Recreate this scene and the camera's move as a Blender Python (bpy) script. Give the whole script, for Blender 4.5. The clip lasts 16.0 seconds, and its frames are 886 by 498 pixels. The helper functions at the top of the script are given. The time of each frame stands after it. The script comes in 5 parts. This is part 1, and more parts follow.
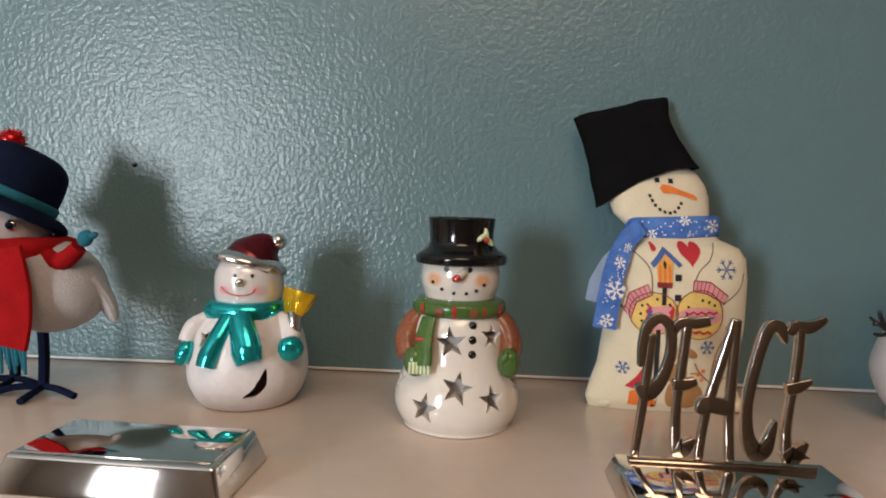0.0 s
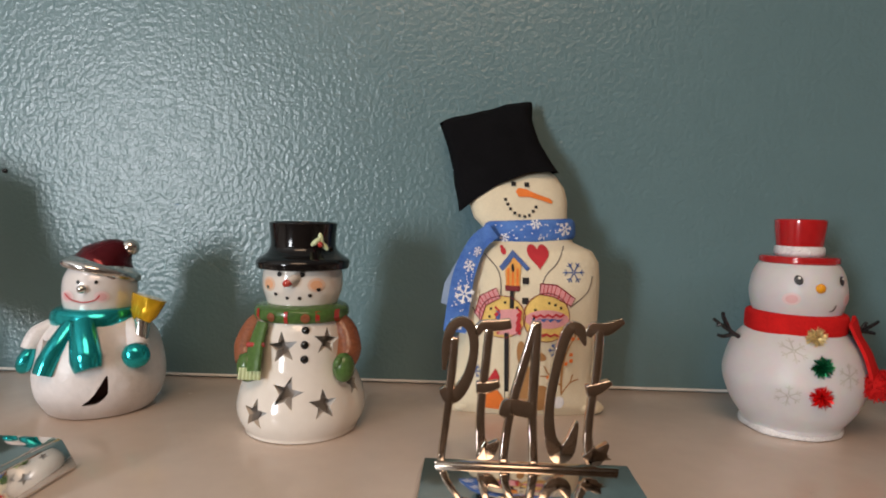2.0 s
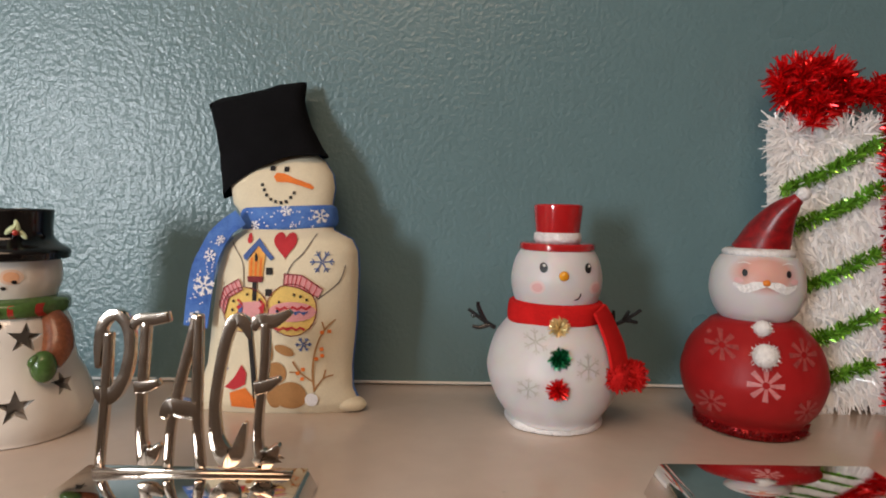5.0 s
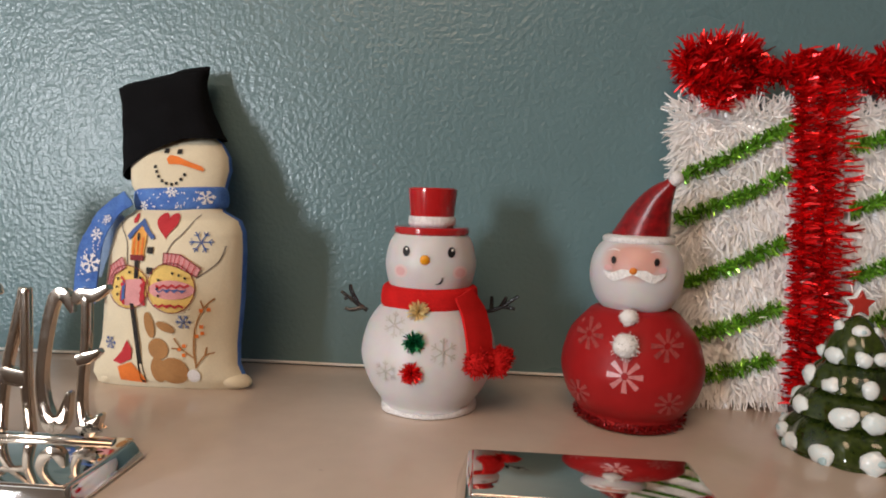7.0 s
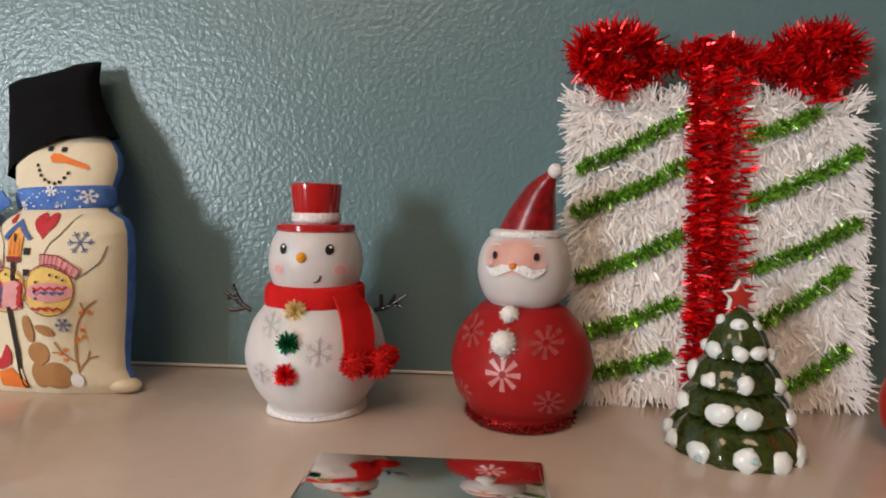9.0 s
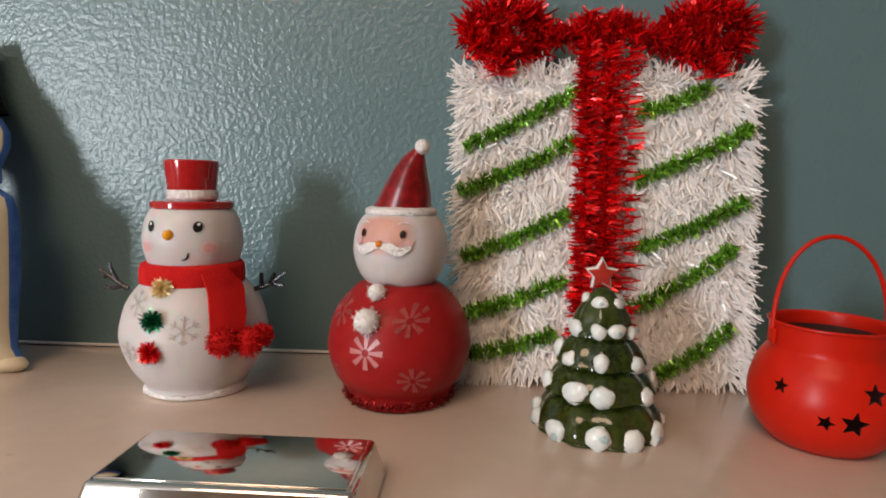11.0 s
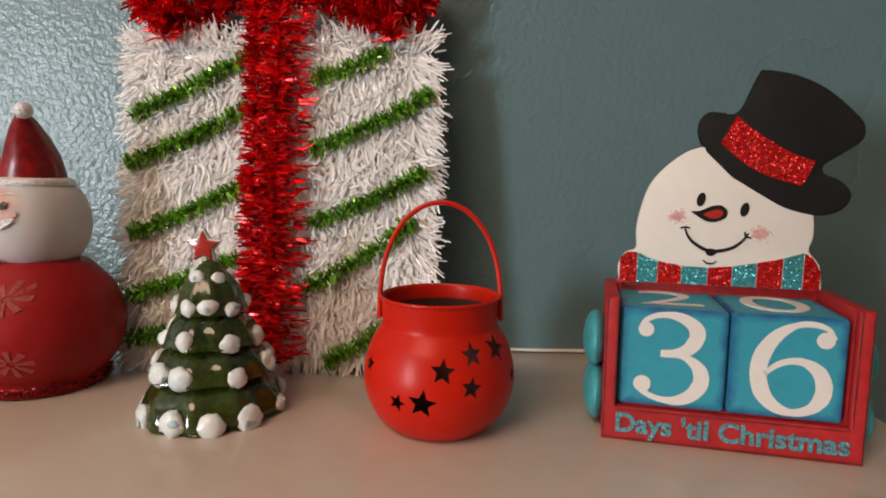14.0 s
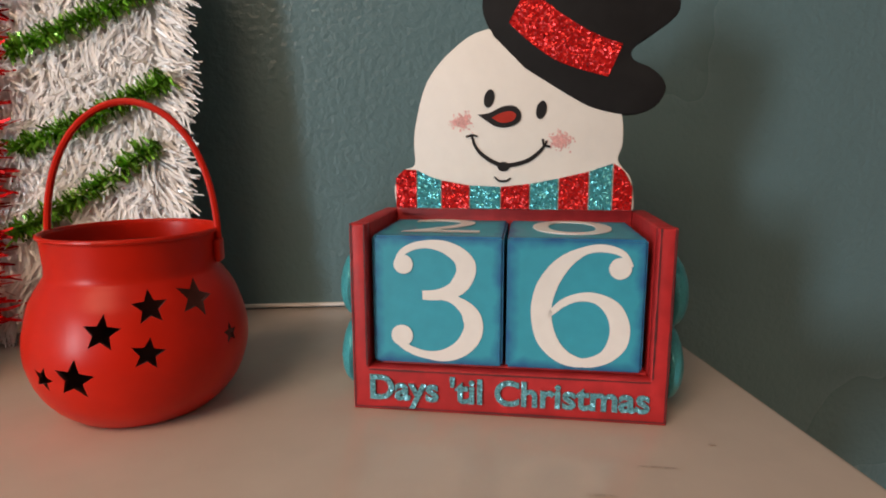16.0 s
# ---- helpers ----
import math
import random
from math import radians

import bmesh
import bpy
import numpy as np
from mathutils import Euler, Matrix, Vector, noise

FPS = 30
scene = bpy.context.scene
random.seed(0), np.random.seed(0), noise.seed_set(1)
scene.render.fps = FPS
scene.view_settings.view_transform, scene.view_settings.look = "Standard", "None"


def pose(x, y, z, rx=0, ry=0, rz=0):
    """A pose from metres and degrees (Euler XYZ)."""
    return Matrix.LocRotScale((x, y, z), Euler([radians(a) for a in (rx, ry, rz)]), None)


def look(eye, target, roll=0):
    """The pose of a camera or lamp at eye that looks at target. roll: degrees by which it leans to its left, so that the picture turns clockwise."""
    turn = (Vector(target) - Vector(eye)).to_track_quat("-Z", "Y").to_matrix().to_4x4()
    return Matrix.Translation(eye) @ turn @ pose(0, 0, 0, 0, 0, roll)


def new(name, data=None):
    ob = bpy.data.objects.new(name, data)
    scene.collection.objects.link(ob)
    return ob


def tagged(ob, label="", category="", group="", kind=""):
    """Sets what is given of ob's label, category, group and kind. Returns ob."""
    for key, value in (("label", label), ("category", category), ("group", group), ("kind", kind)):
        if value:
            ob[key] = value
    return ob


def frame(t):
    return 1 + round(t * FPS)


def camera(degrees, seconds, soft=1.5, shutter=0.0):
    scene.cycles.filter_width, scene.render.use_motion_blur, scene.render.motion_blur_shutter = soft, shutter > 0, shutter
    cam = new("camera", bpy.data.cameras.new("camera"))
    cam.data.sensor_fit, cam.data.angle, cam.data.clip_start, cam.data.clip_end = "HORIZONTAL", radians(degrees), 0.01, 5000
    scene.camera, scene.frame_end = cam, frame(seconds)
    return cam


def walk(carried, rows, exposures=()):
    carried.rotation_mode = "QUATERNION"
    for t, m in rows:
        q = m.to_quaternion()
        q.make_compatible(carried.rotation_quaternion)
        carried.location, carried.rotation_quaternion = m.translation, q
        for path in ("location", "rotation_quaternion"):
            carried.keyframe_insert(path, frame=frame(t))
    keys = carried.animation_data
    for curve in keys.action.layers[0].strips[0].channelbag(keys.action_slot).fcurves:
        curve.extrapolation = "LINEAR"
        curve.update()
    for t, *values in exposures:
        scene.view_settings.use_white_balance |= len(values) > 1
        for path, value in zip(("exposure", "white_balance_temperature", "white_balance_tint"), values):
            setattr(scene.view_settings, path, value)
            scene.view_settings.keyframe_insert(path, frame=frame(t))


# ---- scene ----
cam = camera(73.9, 16.0, soft=1.9)
PATH = [
    (0, (0.314, -0.515, 0.146), (0.215, 1.479, 0.012), 1.6),
    (0.5, (0.314, -0.507, 0.153), (0.337, 1.488, 0.013), 0.9),
    (1, (0.339, -0.507, 0.16), (0.372, 1.49, 0.055), 0.6),
    (1.5, (0.379, -0.506, 0.153), (0.364, 1.491, 0.034), 0.8),
    (2, (0.414, -0.511, 0.148), (0.355, 1.484, 0.032), 1.3),
    (2.5, (0.449, -0.514, 0.145), (0.378, 1.479, 0.005), 1.5),
    (3, (0.499, -0.516, 0.143), (0.367, 1.475, 0.007), 1.6),
    (3.5, (0.521, -0.511, 0.14), (0.387, 1.478, -0.025), 1.9),
    (4, (0.52, -0.499, 0.143), (0.485, 1.495, -0.019), 1.1),
    (4.5, (0.53, -0.496, 0.147), (0.607, 1.497, -0.004), 0.8),
    (5, (0.57, -0.485, 0.145), (0.608, 1.51, 0.014), 1.1),
    (5.2, (0.591, -0.482, 0.144), (0.589, 1.513, 0.014), 1.0),
    (7.3, (0.69, -0.483, 0.144), (0.568, 1.506, -0.031), 1.7),
    (7.5, (0.684, -0.485, 0.143), (0.599, 1.507, -0.015), 1.1),
    (8, (0.69, -0.483, 0.145), (0.682, 1.509, -0.033), 0.6),
    (8.5, (0.723, -0.471, 0.144), (0.676, 1.52, -0.031), 1.0),
    (9, (0.759, -0.468, 0.143), (0.661, 1.522, -0.032), 1.0),
    (11.3, (0.845, -0.459, 0.14), (0.751, 1.526, -0.092), 1.1),
    (11.5, (0.85, -0.46, 0.141), (0.794, 1.527, -0.08), 1.2),
    (12, (0.876, -0.457, 0.144), (0.806, 1.53, -0.072), 1.4),
    (12.5, (0.926, -0.458, 0.141), (0.818, 1.527, -0.074), 1.4),
    (13, (0.968, -0.461, 0.14), (0.839, 1.523, -0.077), 1.3),
    (13.5, (1.005, -0.448, 0.136), (0.874, 1.536, -0.077), 1.1),
    (14, (1.046, -0.427, 0.125), (0.983, 1.559, -0.107), 0.7),
    (14.5, (1.084, -0.406, 0.117), (1.095, 1.577, -0.141), -0.0),
    (15, (1.109, -0.383, 0.107), (1.195, 1.594, -0.183), -0.1),
    (15.5, (1.127, -0.364, 0.1), (1.252, 1.605, -0.224), -0.2),
    (16, (1.134, -0.358, 0.098), (1.282, 1.606, -0.251), -0.2),
]
walk(cam, [(t, look(eye, goal, roll)) for t, eye, goal, roll in PATH],
     [(0, -0.03), (1.5, 0.02), (3.5, 0.02), (5, 0.1), (9, 0.27), (12.5, 0.42), (14.5, 0.52), (16, 0.57)])

# ---- light ----
world = bpy.data.worlds.new("sky")
scene.world = world
world.use_nodes = True
sky = world.node_tree.nodes.new("ShaderNodeTexSky")
sky.sky_type, sky.sun_disc = "NISHITA", False
sky.sun_elevation, sky.sun_rotation = radians(35), radians(200)
world.node_tree.nodes["Background"].inputs["Strength"].default_value = 0.1
world.node_tree.links.new(sky.outputs["Color"], world.node_tree.nodes["Background"].inputs["Color"])

WIN_X, WIN_Z, WIN_W, WIN_H, BACK = -1.15, 0.35, 0.52, 0.8, -2.4
day = bpy.data.lights.new("window_light", "AREA")
day.shape, day.size, day.size_y = "RECTANGLE", WIN_W - 0.04, WIN_H - 0.04
day.energy, day.color = 48, (0.9, 0.945, 1.0)
new("window_light", day).matrix_world = look((WIN_X, BACK - 0.03, WIN_Z), (WIN_X, 0, WIN_Z))

room_lamp = bpy.data.lights.new("ceiling_lamp", "AREA")
room_lamp.shape, room_lamp.size = "DISK", 0.9
room_lamp.energy, room_lamp.color = 12.5, (1.0, 0.68, 0.46)
new("ceiling_lamp", room_lamp).matrix_world = look((0.4, -1.25, 1.14), (0.4, -1.25, 0), 0)

# ---- materials ----


def mat(name, color, rough=0.5, metal=0.0, var=0.12, vscale=60, bump=0.0, bscale=400, bdist=0.001, coat=0.0, sss=0.0,
        island=0.0, second=None, spec=0.5, sheen=0.0, rvar=0.0, trans=0.0):
    """A principled material with colour variation at two scales and a fine relief."""
    m = bpy.data.materials.new(name)
    m.use_nodes = True
    nt = m.node_tree
    n, l = nt.nodes, nt.links
    b = n["Principled BSDF"]
    b.inputs["Roughness"].default_value, b.inputs["Metallic"].default_value = rough, metal
    b.inputs["Coat Weight"].default_value, b.inputs["Coat Roughness"].default_value = coat, 0.06
    b.inputs["Specular IOR Level"].default_value = spec
    b.inputs["Transmission Weight"].default_value = trans
    if sheen:
        b.inputs["Sheen Weight"].default_value = sheen
    if sss:
        b.inputs["Subsurface Weight"].default_value, b.inputs["Subsurface Scale"].default_value = sss, 0.006
    co = n.new("ShaderNodeTexCoord")
    big, fine = n.new("ShaderNodeTexNoise"), n.new("ShaderNodeTexNoise")
    for t, s in ((big, vscale * 0.25), (fine, vscale * 3)):
        t.inputs["Scale"].default_value, t.inputs["Detail"].default_value = s, 4
        l.new(co.outputs["Object"], t.inputs["Vector"])
    add = n.new("ShaderNodeMath")
    add.operation = "ADD"
    l.new(big.outputs["Fac"], add.inputs[0])
    l.new(fine.outputs["Fac"], add.inputs[1])
    ramp = n.new("ShaderNodeMapRange")
    ramp.inputs["From Min"].default_value, ramp.inputs["From Max"].default_value = 0.65, 1.35
    l.new(add.outputs[0], ramp.inputs["Value"])
    mix = n.new("ShaderNodeMixRGB")
    lo = second or [c * (1 - var) for c in color]
    hi = color if second else [min(1, c * (1 + var)) for c in color]
    mix.inputs["Color1"].default_value, mix.inputs["Color2"].default_value = (*lo, 1), (*hi, 1)
    l.new(ramp.outputs[0], mix.inputs["Fac"])
    out = mix.outputs["Color"]
    if island:
        geo, hsv, mr = n.new("ShaderNodeNewGeometry"), n.new("ShaderNodeHueSaturation"), n.new("ShaderNodeMapRange")
        mr.inputs["To Min"].default_value, mr.inputs["To Max"].default_value = 1 - island, 1 + island
        l.new(geo.outputs["Random Per Island"], mr.inputs["Value"])
        l.new(mr.outputs[0], hsv.inputs["Value"])
        l.new(out, hsv.inputs["Color"])
        out = hsv.outputs["Color"]
    l.new(out, b.inputs["Base Color"])
    if rvar:
        rr = n.new("ShaderNodeMapRange")
        rr.inputs["To Min"].default_value, rr.inputs["To Max"].default_value = rough - rvar, rough + rvar
        l.new(big.outputs["Fac"], rr.inputs["Value"])
        l.new(rr.outputs[0], b.inputs["Roughness"])
    if bump:
        bn, bp = n.new("ShaderNodeTexNoise"), n.new("ShaderNodeBump")
        bn.inputs["Scale"].default_value, bn.inputs["Detail"].default_value = bscale, 2
        bp.inputs["Strength"].default_value, bp.inputs["Distance"].default_value = bump, bdist
        l.new(co.outputs["Object"], bn.inputs["Vector"])
        l.new(bn.outputs["Fac"], bp.inputs["Height"])
        l.new(bp.outputs["Normal"], b.inputs["Normal"])
    return m


def glitter(name, color, scale=1400, metal=0.6):
    """Coarse glitter: small flat facets, each tilted its own way."""
    m = bpy.data.materials.new(name)
    m.use_nodes = True
    n, l = m.node_tree.nodes, m.node_tree.links
    b = n["Principled BSDF"]
    co, vo = n.new("ShaderNodeTexCoord"), n.new("ShaderNodeTexVoronoi")
    vo.inputs["Scale"].default_value = scale
    l.new(co.outputs["Object"], vo.inputs["Vector"])
    hsv, sep = n.new("ShaderNodeHueSaturation"), n.new("ShaderNodeSeparateColor")
    l.new(vo.outputs["Color"], sep.inputs["Color"])
    mr = n.new("ShaderNodeMapRange")
    mr.inputs["To Min"].default_value, mr.inputs["To Max"].default_value = (0.35, 1.7) if metal > 0.2 else (0.85, 1.12)
    l.new(sep.outputs["Red"], mr.inputs["Value"])
    l.new(mr.outputs[0], hsv.inputs["Value"])
    hsv.inputs["Color"].default_value = (*color, 1)
    l.new(hsv.outputs["Color"], b.inputs["Base Color"])
    geo, mixn, sub, norm = n.new("ShaderNodeNewGeometry"), n.new("ShaderNodeVectorMath"), n.new("ShaderNodeVectorMath"), n.new("ShaderNodeVectorMath")
    sub.operation, mixn.operation, norm.operation = "SUBTRACT", "MULTIPLY_ADD", "NORMALIZE"
    l.new(vo.outputs["Color"], sub.inputs[0])
    sub.inputs[1].default_value = (0.5, 0.5, 0.5)
    l.new(sub.outputs[0], mixn.inputs[0])
    mixn.inputs[1].default_value = (0.9, 0.9, 0.9)
    l.new(geo.outputs["Normal"], mixn.inputs[2])
    l.new(mixn.outputs[0], norm.inputs[0])
    l.new(norm.outputs[0], b.inputs["Normal"])
    b.inputs["Metallic"].default_value, b.inputs["Roughness"].default_value = metal, 0.28
    return m


WALL = mat("teal_eggshell_paint", (0.126, 0.21, 0.226), 0.28, var=0.04, vscale=12, bump=0.5, bscale=245, bdist=0.0019, rvar=0.04)
ROOM = mat("beige_wall_paint", (0.4, 0.33, 0.28), 0.6, var=0.05, vscale=6, bump=0.1, bscale=150)
SOUTH = mat("dark_taupe_wall_paint", (0.27, 0.21, 0.17), 0.65, var=0.08, vscale=6, bump=0.1, bscale=150)
CEIL = mat("white_ceiling_paint", (0.78, 0.76, 0.72), 0.8, var=0.04, vscale=6)
FLOOR = mat("brown_wood_floor", (0.2, 0.12, 0.07), 0.4, var=0.3, vscale=14)
CREAM = mat("cream_gloss_paint", (0.61, 0.515, 0.445), 0.19, var=0.045, vscale=20, bump=0.05, bscale=120, rvar=0.07)
CHROME = mat("polished_nickel", (0.72, 0.68, 0.64), 0.06, 1.0, var=0.05, vscale=40, rvar=0.03)
NICKEL = mat("brushed_nickel", (0.66, 0.57, 0.49), 0.13, 1.0, var=0.08, vscale=40, rvar=0.05, bump=0.2, bscale=70, bdist=0.002)
GLAZE = mat("white_glaze", (0.76, 0.71, 0.64), 0.12, var=0.03, vscale=50, coat=0.6, bump=0.04, bscale=160)
BLACKGLAZE = mat("black_glaze", (0.007, 0.006, 0.006), 0.12, var=0.2, coat=0.15, spec=0.4, bump=0.05, bscale=150)
GREENGLAZE = mat("scarf_green_glaze", (0.07, 0.14, 0.035), 0.22, var=0.3, coat=0.15, spec=0.35, vscale=120, bump=0.15, bscale=500)
BROWNGLAZE = mat("russet_glaze", (0.22, 0.075, 0.035), 0.25, var=0.35, coat=0.15, spec=0.35, vscale=160, bump=0.15, bscale=500)
REDGLAZE = mat("red_glaze", (0.42, 0.035, 0.025), 0.16, var=0.15, coat=0.5)
PALEGREEN = mat("pale_green_glaze", (0.55, 0.62, 0.36), 0.25, var=0.15)
DOTS = mat("black_paint", (0.012, 0.012, 0.013), 0.3, var=0.1)
WHITEPAINT = mat("white_paint", (0.8, 0.78, 0.74), 0.4, var=0.04)
FROST = mat("frosted_glass", (0.62, 0.6, 0.61), 0.42, var=0.03, vscale=40, sss=0.35, bump=0.05, bscale=900)
REDFROST = mat("red_frosted_glass", (0.31, 0.011, 0.012), 0.42, var=0.12, vscale=30, spec=0.2, bump=0.05, bscale=900)
REDPLASTIC = mat("red_gloss_plastic", (0.42, 0.012, 0.014), 0.14, var=0.1, coat=0.4)
REDFELT = mat("red_fleece", (0.55, 0.012, 0.012), 0.85, var=0.2, vscale=300, bump=0.5, bscale=1500, bdist=0.0008, spec=0.15)
PINK = mat("pink_blush", (0.72, 0.42, 0.42), 0.45, var=0.06)
PINKPALE = mat("pale_pink_blush", (0.74, 0.57, 0.57), 0.45, var=0.05)
PEACH = mat("peach_blush", (0.78, 0.42, 0.24), 0.2, var=0.08, coat=0.4)
PEACHPALE = mat("pale_peach_blush", (0.78, 0.56, 0.42), 0.18, var=0.06, coat=0.5)
ORANGE = mat("orange_paint", (0.75, 0.22, 0.02), 0.3, var=0.12)
AMBER = mat("amber_bead", (0.8, 0.33, 0.01), 0.1, var=0.15, coat=0.5)
TWIG = mat("black_twig_plastic", (0.014, 0.014, 0.016), 0.25, var=0.3, bump=0.4, bscale=700)
SILVERPRINT = mat("silver_glitter_print", (0.5, 0.48, 0.45), 0.4, 0.15, var=0.3, vscale=400)
PALEPRINT = mat("pale_frost_print", (0.48, 0.17, 0.17), 0.34, var=0.3, vscale=180)
WHITEGLIT = glitter("white_glitter", (0.8, 0.79, 0.79), 1600, 0.03)
REDGLIT = glitter("red_glitter", (0.62, 0.012, 0.012))
TEALGLIT = glitter("teal_glitter", (0.08, 0.4, 0.45))
PALETEALGLIT = glitter("pale_teal_glitter", (0.14, 0.4, 0.47), 1800, 0.35)
FOILRED = mat("red_foil", (0.78, 0.011, 0.013), 0.2, 0.5, var=0.15, island=0.6)
FOILGREEN = mat("green_foil", (0.2, 0.44, 0.045), 0.24, 0.4, var=0.25, island=0.65)
FOILGOLD = mat("gold_foil", (0.85, 0.66, 0.32), 0.3, 0.5, var=0.2, island=0.4)
FOILDKGREEN = mat("dark_green_foil", (0.012, 0.2, 0.08), 0.25, 0.8, var=0.2, island=0.5)
TINSEL = mat("white_tinsel", (0.98, 0.965, 0.955), 0.25, var=0.02, island=0.03, spec=0.6)
thin = TINSEL.node_tree.nodes.new("ShaderNodeBsdfTranslucent")
thin.inputs["Color"].default_value = (0.95, 0.93, 0.92, 1)
both = TINSEL.node_tree.nodes.new("ShaderNodeMixShader")
both.inputs["Fac"].default_value = 0.12
TINSEL.node_tree.links.new(TINSEL.node_tree.nodes["Principled BSDF"].outputs[0], both.inputs[1])
TINSEL.node_tree.links.new(thin.outputs[0], both.inputs[2])
TINSEL.node_tree.links.new(both.outputs[0], TINSEL.node_tree.nodes["Material Output"].inputs["Surface"])
BACKING = mat("white_backing_board", (0.9, 0.88, 0.86), 0.6, var=0.03)
POMPOM = mat("white_pompom", (0.8, 0.78, 0.76), 0.7, var=0.05, vscale=300, bump=0.6, bscale=1200, bdist=0.001)
SKINTINT = mat("warm_tint_print", (0.62, 0.34, 0.29), 0.42, var=0.03, vscale=40, sss=0.35, bump=0.05, bscale=900)
# the tint is airbrushed: it thins out into the white round its middle
n, l = SKINTINT.node_tree.nodes, SKINTINT.node_tree.links
tint = n["Principled BSDF"].inputs["Base Color"].links[0].from_socket
co, squash, far, fade, blend = [n.new("ShaderNode" + k) for k in ("TexCoord", "VectorMath", "VectorMath", "MapRange", "MixRGB")]
squash.operation, far.operation = "MULTIPLY", "DISTANCE"
squash.inputs[1].default_value, far.inputs[1].default_value = (0.8, 0.4, 1.3), (0.0, -0.012, 0.1079 * 1.3)
fade.inputs["From Min"].default_value, fade.inputs["From Max"].default_value = 0.0115, 0.0178
blend.inputs["Color2"].default_value = (0.62, 0.6, 0.61, 1)
l.new(co.outputs["Object"], squash.inputs[0])
l.new(squash.outputs[0], far.inputs[0])
l.new(far.outputs["Value"], fade.inputs["Value"])
l.new(fade.outputs[0], blend.inputs["Fac"])
l.new(tint, blend.inputs["Color1"])
l.new(blend.outputs[0], n["Principled BSDF"].inputs["Base Color"])
TREEGREEN = mat("tree_green_glaze", (0.055, 0.075, 0.011), 0.12, var=0.3, vscale=110, coat=0.4, spec=0.4, second=(0.006, 0.016, 0.004), bump=0.25, bscale=130, bdist=0.0012)
SNOWGLAZE = mat("snow_glaze", (0.86, 0.83, 0.8), 0.25, var=0.04, vscale=330, coat=0.2, second=(0.62, 0.75, 0.77))
BLUEGLAZE = mat("pale_blue_glaze", (0.4, 0.55, 0.58), 0.2, var=0.2, vscale=300, coat=0.3)
REDENAMEL = mat("red_satin_enamel", (0.55, 0.015, 0.005), 0.34, var=0.1, vscale=30, spec=0.22, rvar=0.07, bump=0.04, bscale=120)
DARKRED = mat("aged_red_wood", (0.44, 0.024, 0.026), 0.5, spec=0.3, var=0.28, vscale=50, bump=0.12, bscale=300)
WORNEDGE = mat("dark_distressed_edge", (0.1, 0.012, 0.014), 0.6, var=0.4, vscale=200)
DARKREDGLIT = glitter("dark_red_glitter", (0.26, 0.006, 0.008))
BOARDWHITE = mat("white_painted_board", (0.78, 0.74, 0.68), 0.5, var=0.03, vscale=60, bump=0.05, bscale=300)
CHEEKPINK = mat("sponged_pink", (0.75, 0.39, 0.36), 0.5, var=0.12, vscale=300, island=0.15)
BOARDBLACK = mat("matt_black_paint", (0.012, 0.011, 0.011), 0.7, spec=0.2, var=0.25, bump=0.05, bscale=300)
COTTON = mat("cream_stitch_cloth", (0.74, 0.66, 0.48), 0.85, var=0.06, vscale=250, bump=0.5, bscale=1500, bdist=0.0006, sheen=0.2)
FELT = mat("black_felt", (0.005, 0.005, 0.006), 0.95, var=0.4, vscale=200, bump=0.6, bscale=1200, bdist=0.0008, spec=0.1)
BLUECLOTH = mat("blue_printed_cotton", (0.028, 0.1, 0.42), 0.8, var=0.35, vscale=420, second=(0.1, 0.24, 0.6), bump=0.3, bscale=1500, bdist=0.0005)
THREAD = {k: mat(k + "_thread", c, 0.8, var=0.15, vscale=400, bump=0.5, bscale=1800, bdist=0.0005) for k, c in {
    "red": (0.5, 0.025, 0.035), "orange": (0.8, 0.2, 0.03), "yellow": (0.78, 0.55, 0.16), "pink": (0.7, 0.32, 0.33),
    "blue": (0.06, 0.12, 0.33), "brown": (0.4, 0.2, 0.07), "black": (0.015, 0.013, 0.013), "grey": (0.2, 0.17, 0.14),
    "gold": (0.75, 0.36, 0.08), "maroon": (0.2, 0.02, 0.025), "white": (0.82, 0.82, 0.84)}.items()}
SILVERGLAZE = mat("pearl_white_glaze", (0.74, 0.7, 0.69), 0.38, var=0.08, vscale=60, bump=0.7, bscale=110, bdist=0.0014, spec=0.5)
PEARLFACE = mat("pale_pearl_face", (0.76, 0.72, 0.7), 0.2, 0.1, var=0.04, coat=0.4)
TEALMETAL = mat("teal_metallic_glaze", (0.02, 0.42, 0.44), 0.16, 0.75, var=0.2, bump=0.2, bscale=140)
WINEMETAL = mat("wine_metallic_glaze", (0.13, 0.012, 0.018), 0.2, 0.6, var=0.2, bump=0.15, bscale=140)
SILVERMETAL = mat("silver_metallic_glaze", (0.75, 0.72, 0.69), 0.12, 0.95, var=0.1, bump=0.2, bscale=140)
YELLOWMETAL = mat("yellow_metallic_glaze", (0.72, 0.44, 0.02), 0.2, 0.6, var=0.2, bump=0.2, bscale=180)
NAVYFELT = mat("navy_felt", (0.006, 0.01, 0.03), 0.95, var=0.35, vscale=200, bump=0.5, bscale=1300, bdist=0.0007, spec=0.1)
TEALFELT = mat("teal_felt", (0.01, 0.14, 0.2), 0.9, var=0.25, vscale=200, bump=0.5, bscale=1300, bdist=0.0007)
WOOL = mat("white_wool_felt", (0.5, 0.48, 0.48), 0.9, var=0.1, vscale=150, bump=0.7, bscale=900, bdist=0.001)
TEALPAINT = mat("teal_sparkle_paint", (0.07, 0.4, 0.45), 0.32, 0.25, var=0.25, vscale=500, bump=0.3, bscale=1500, bdist=0.0005)
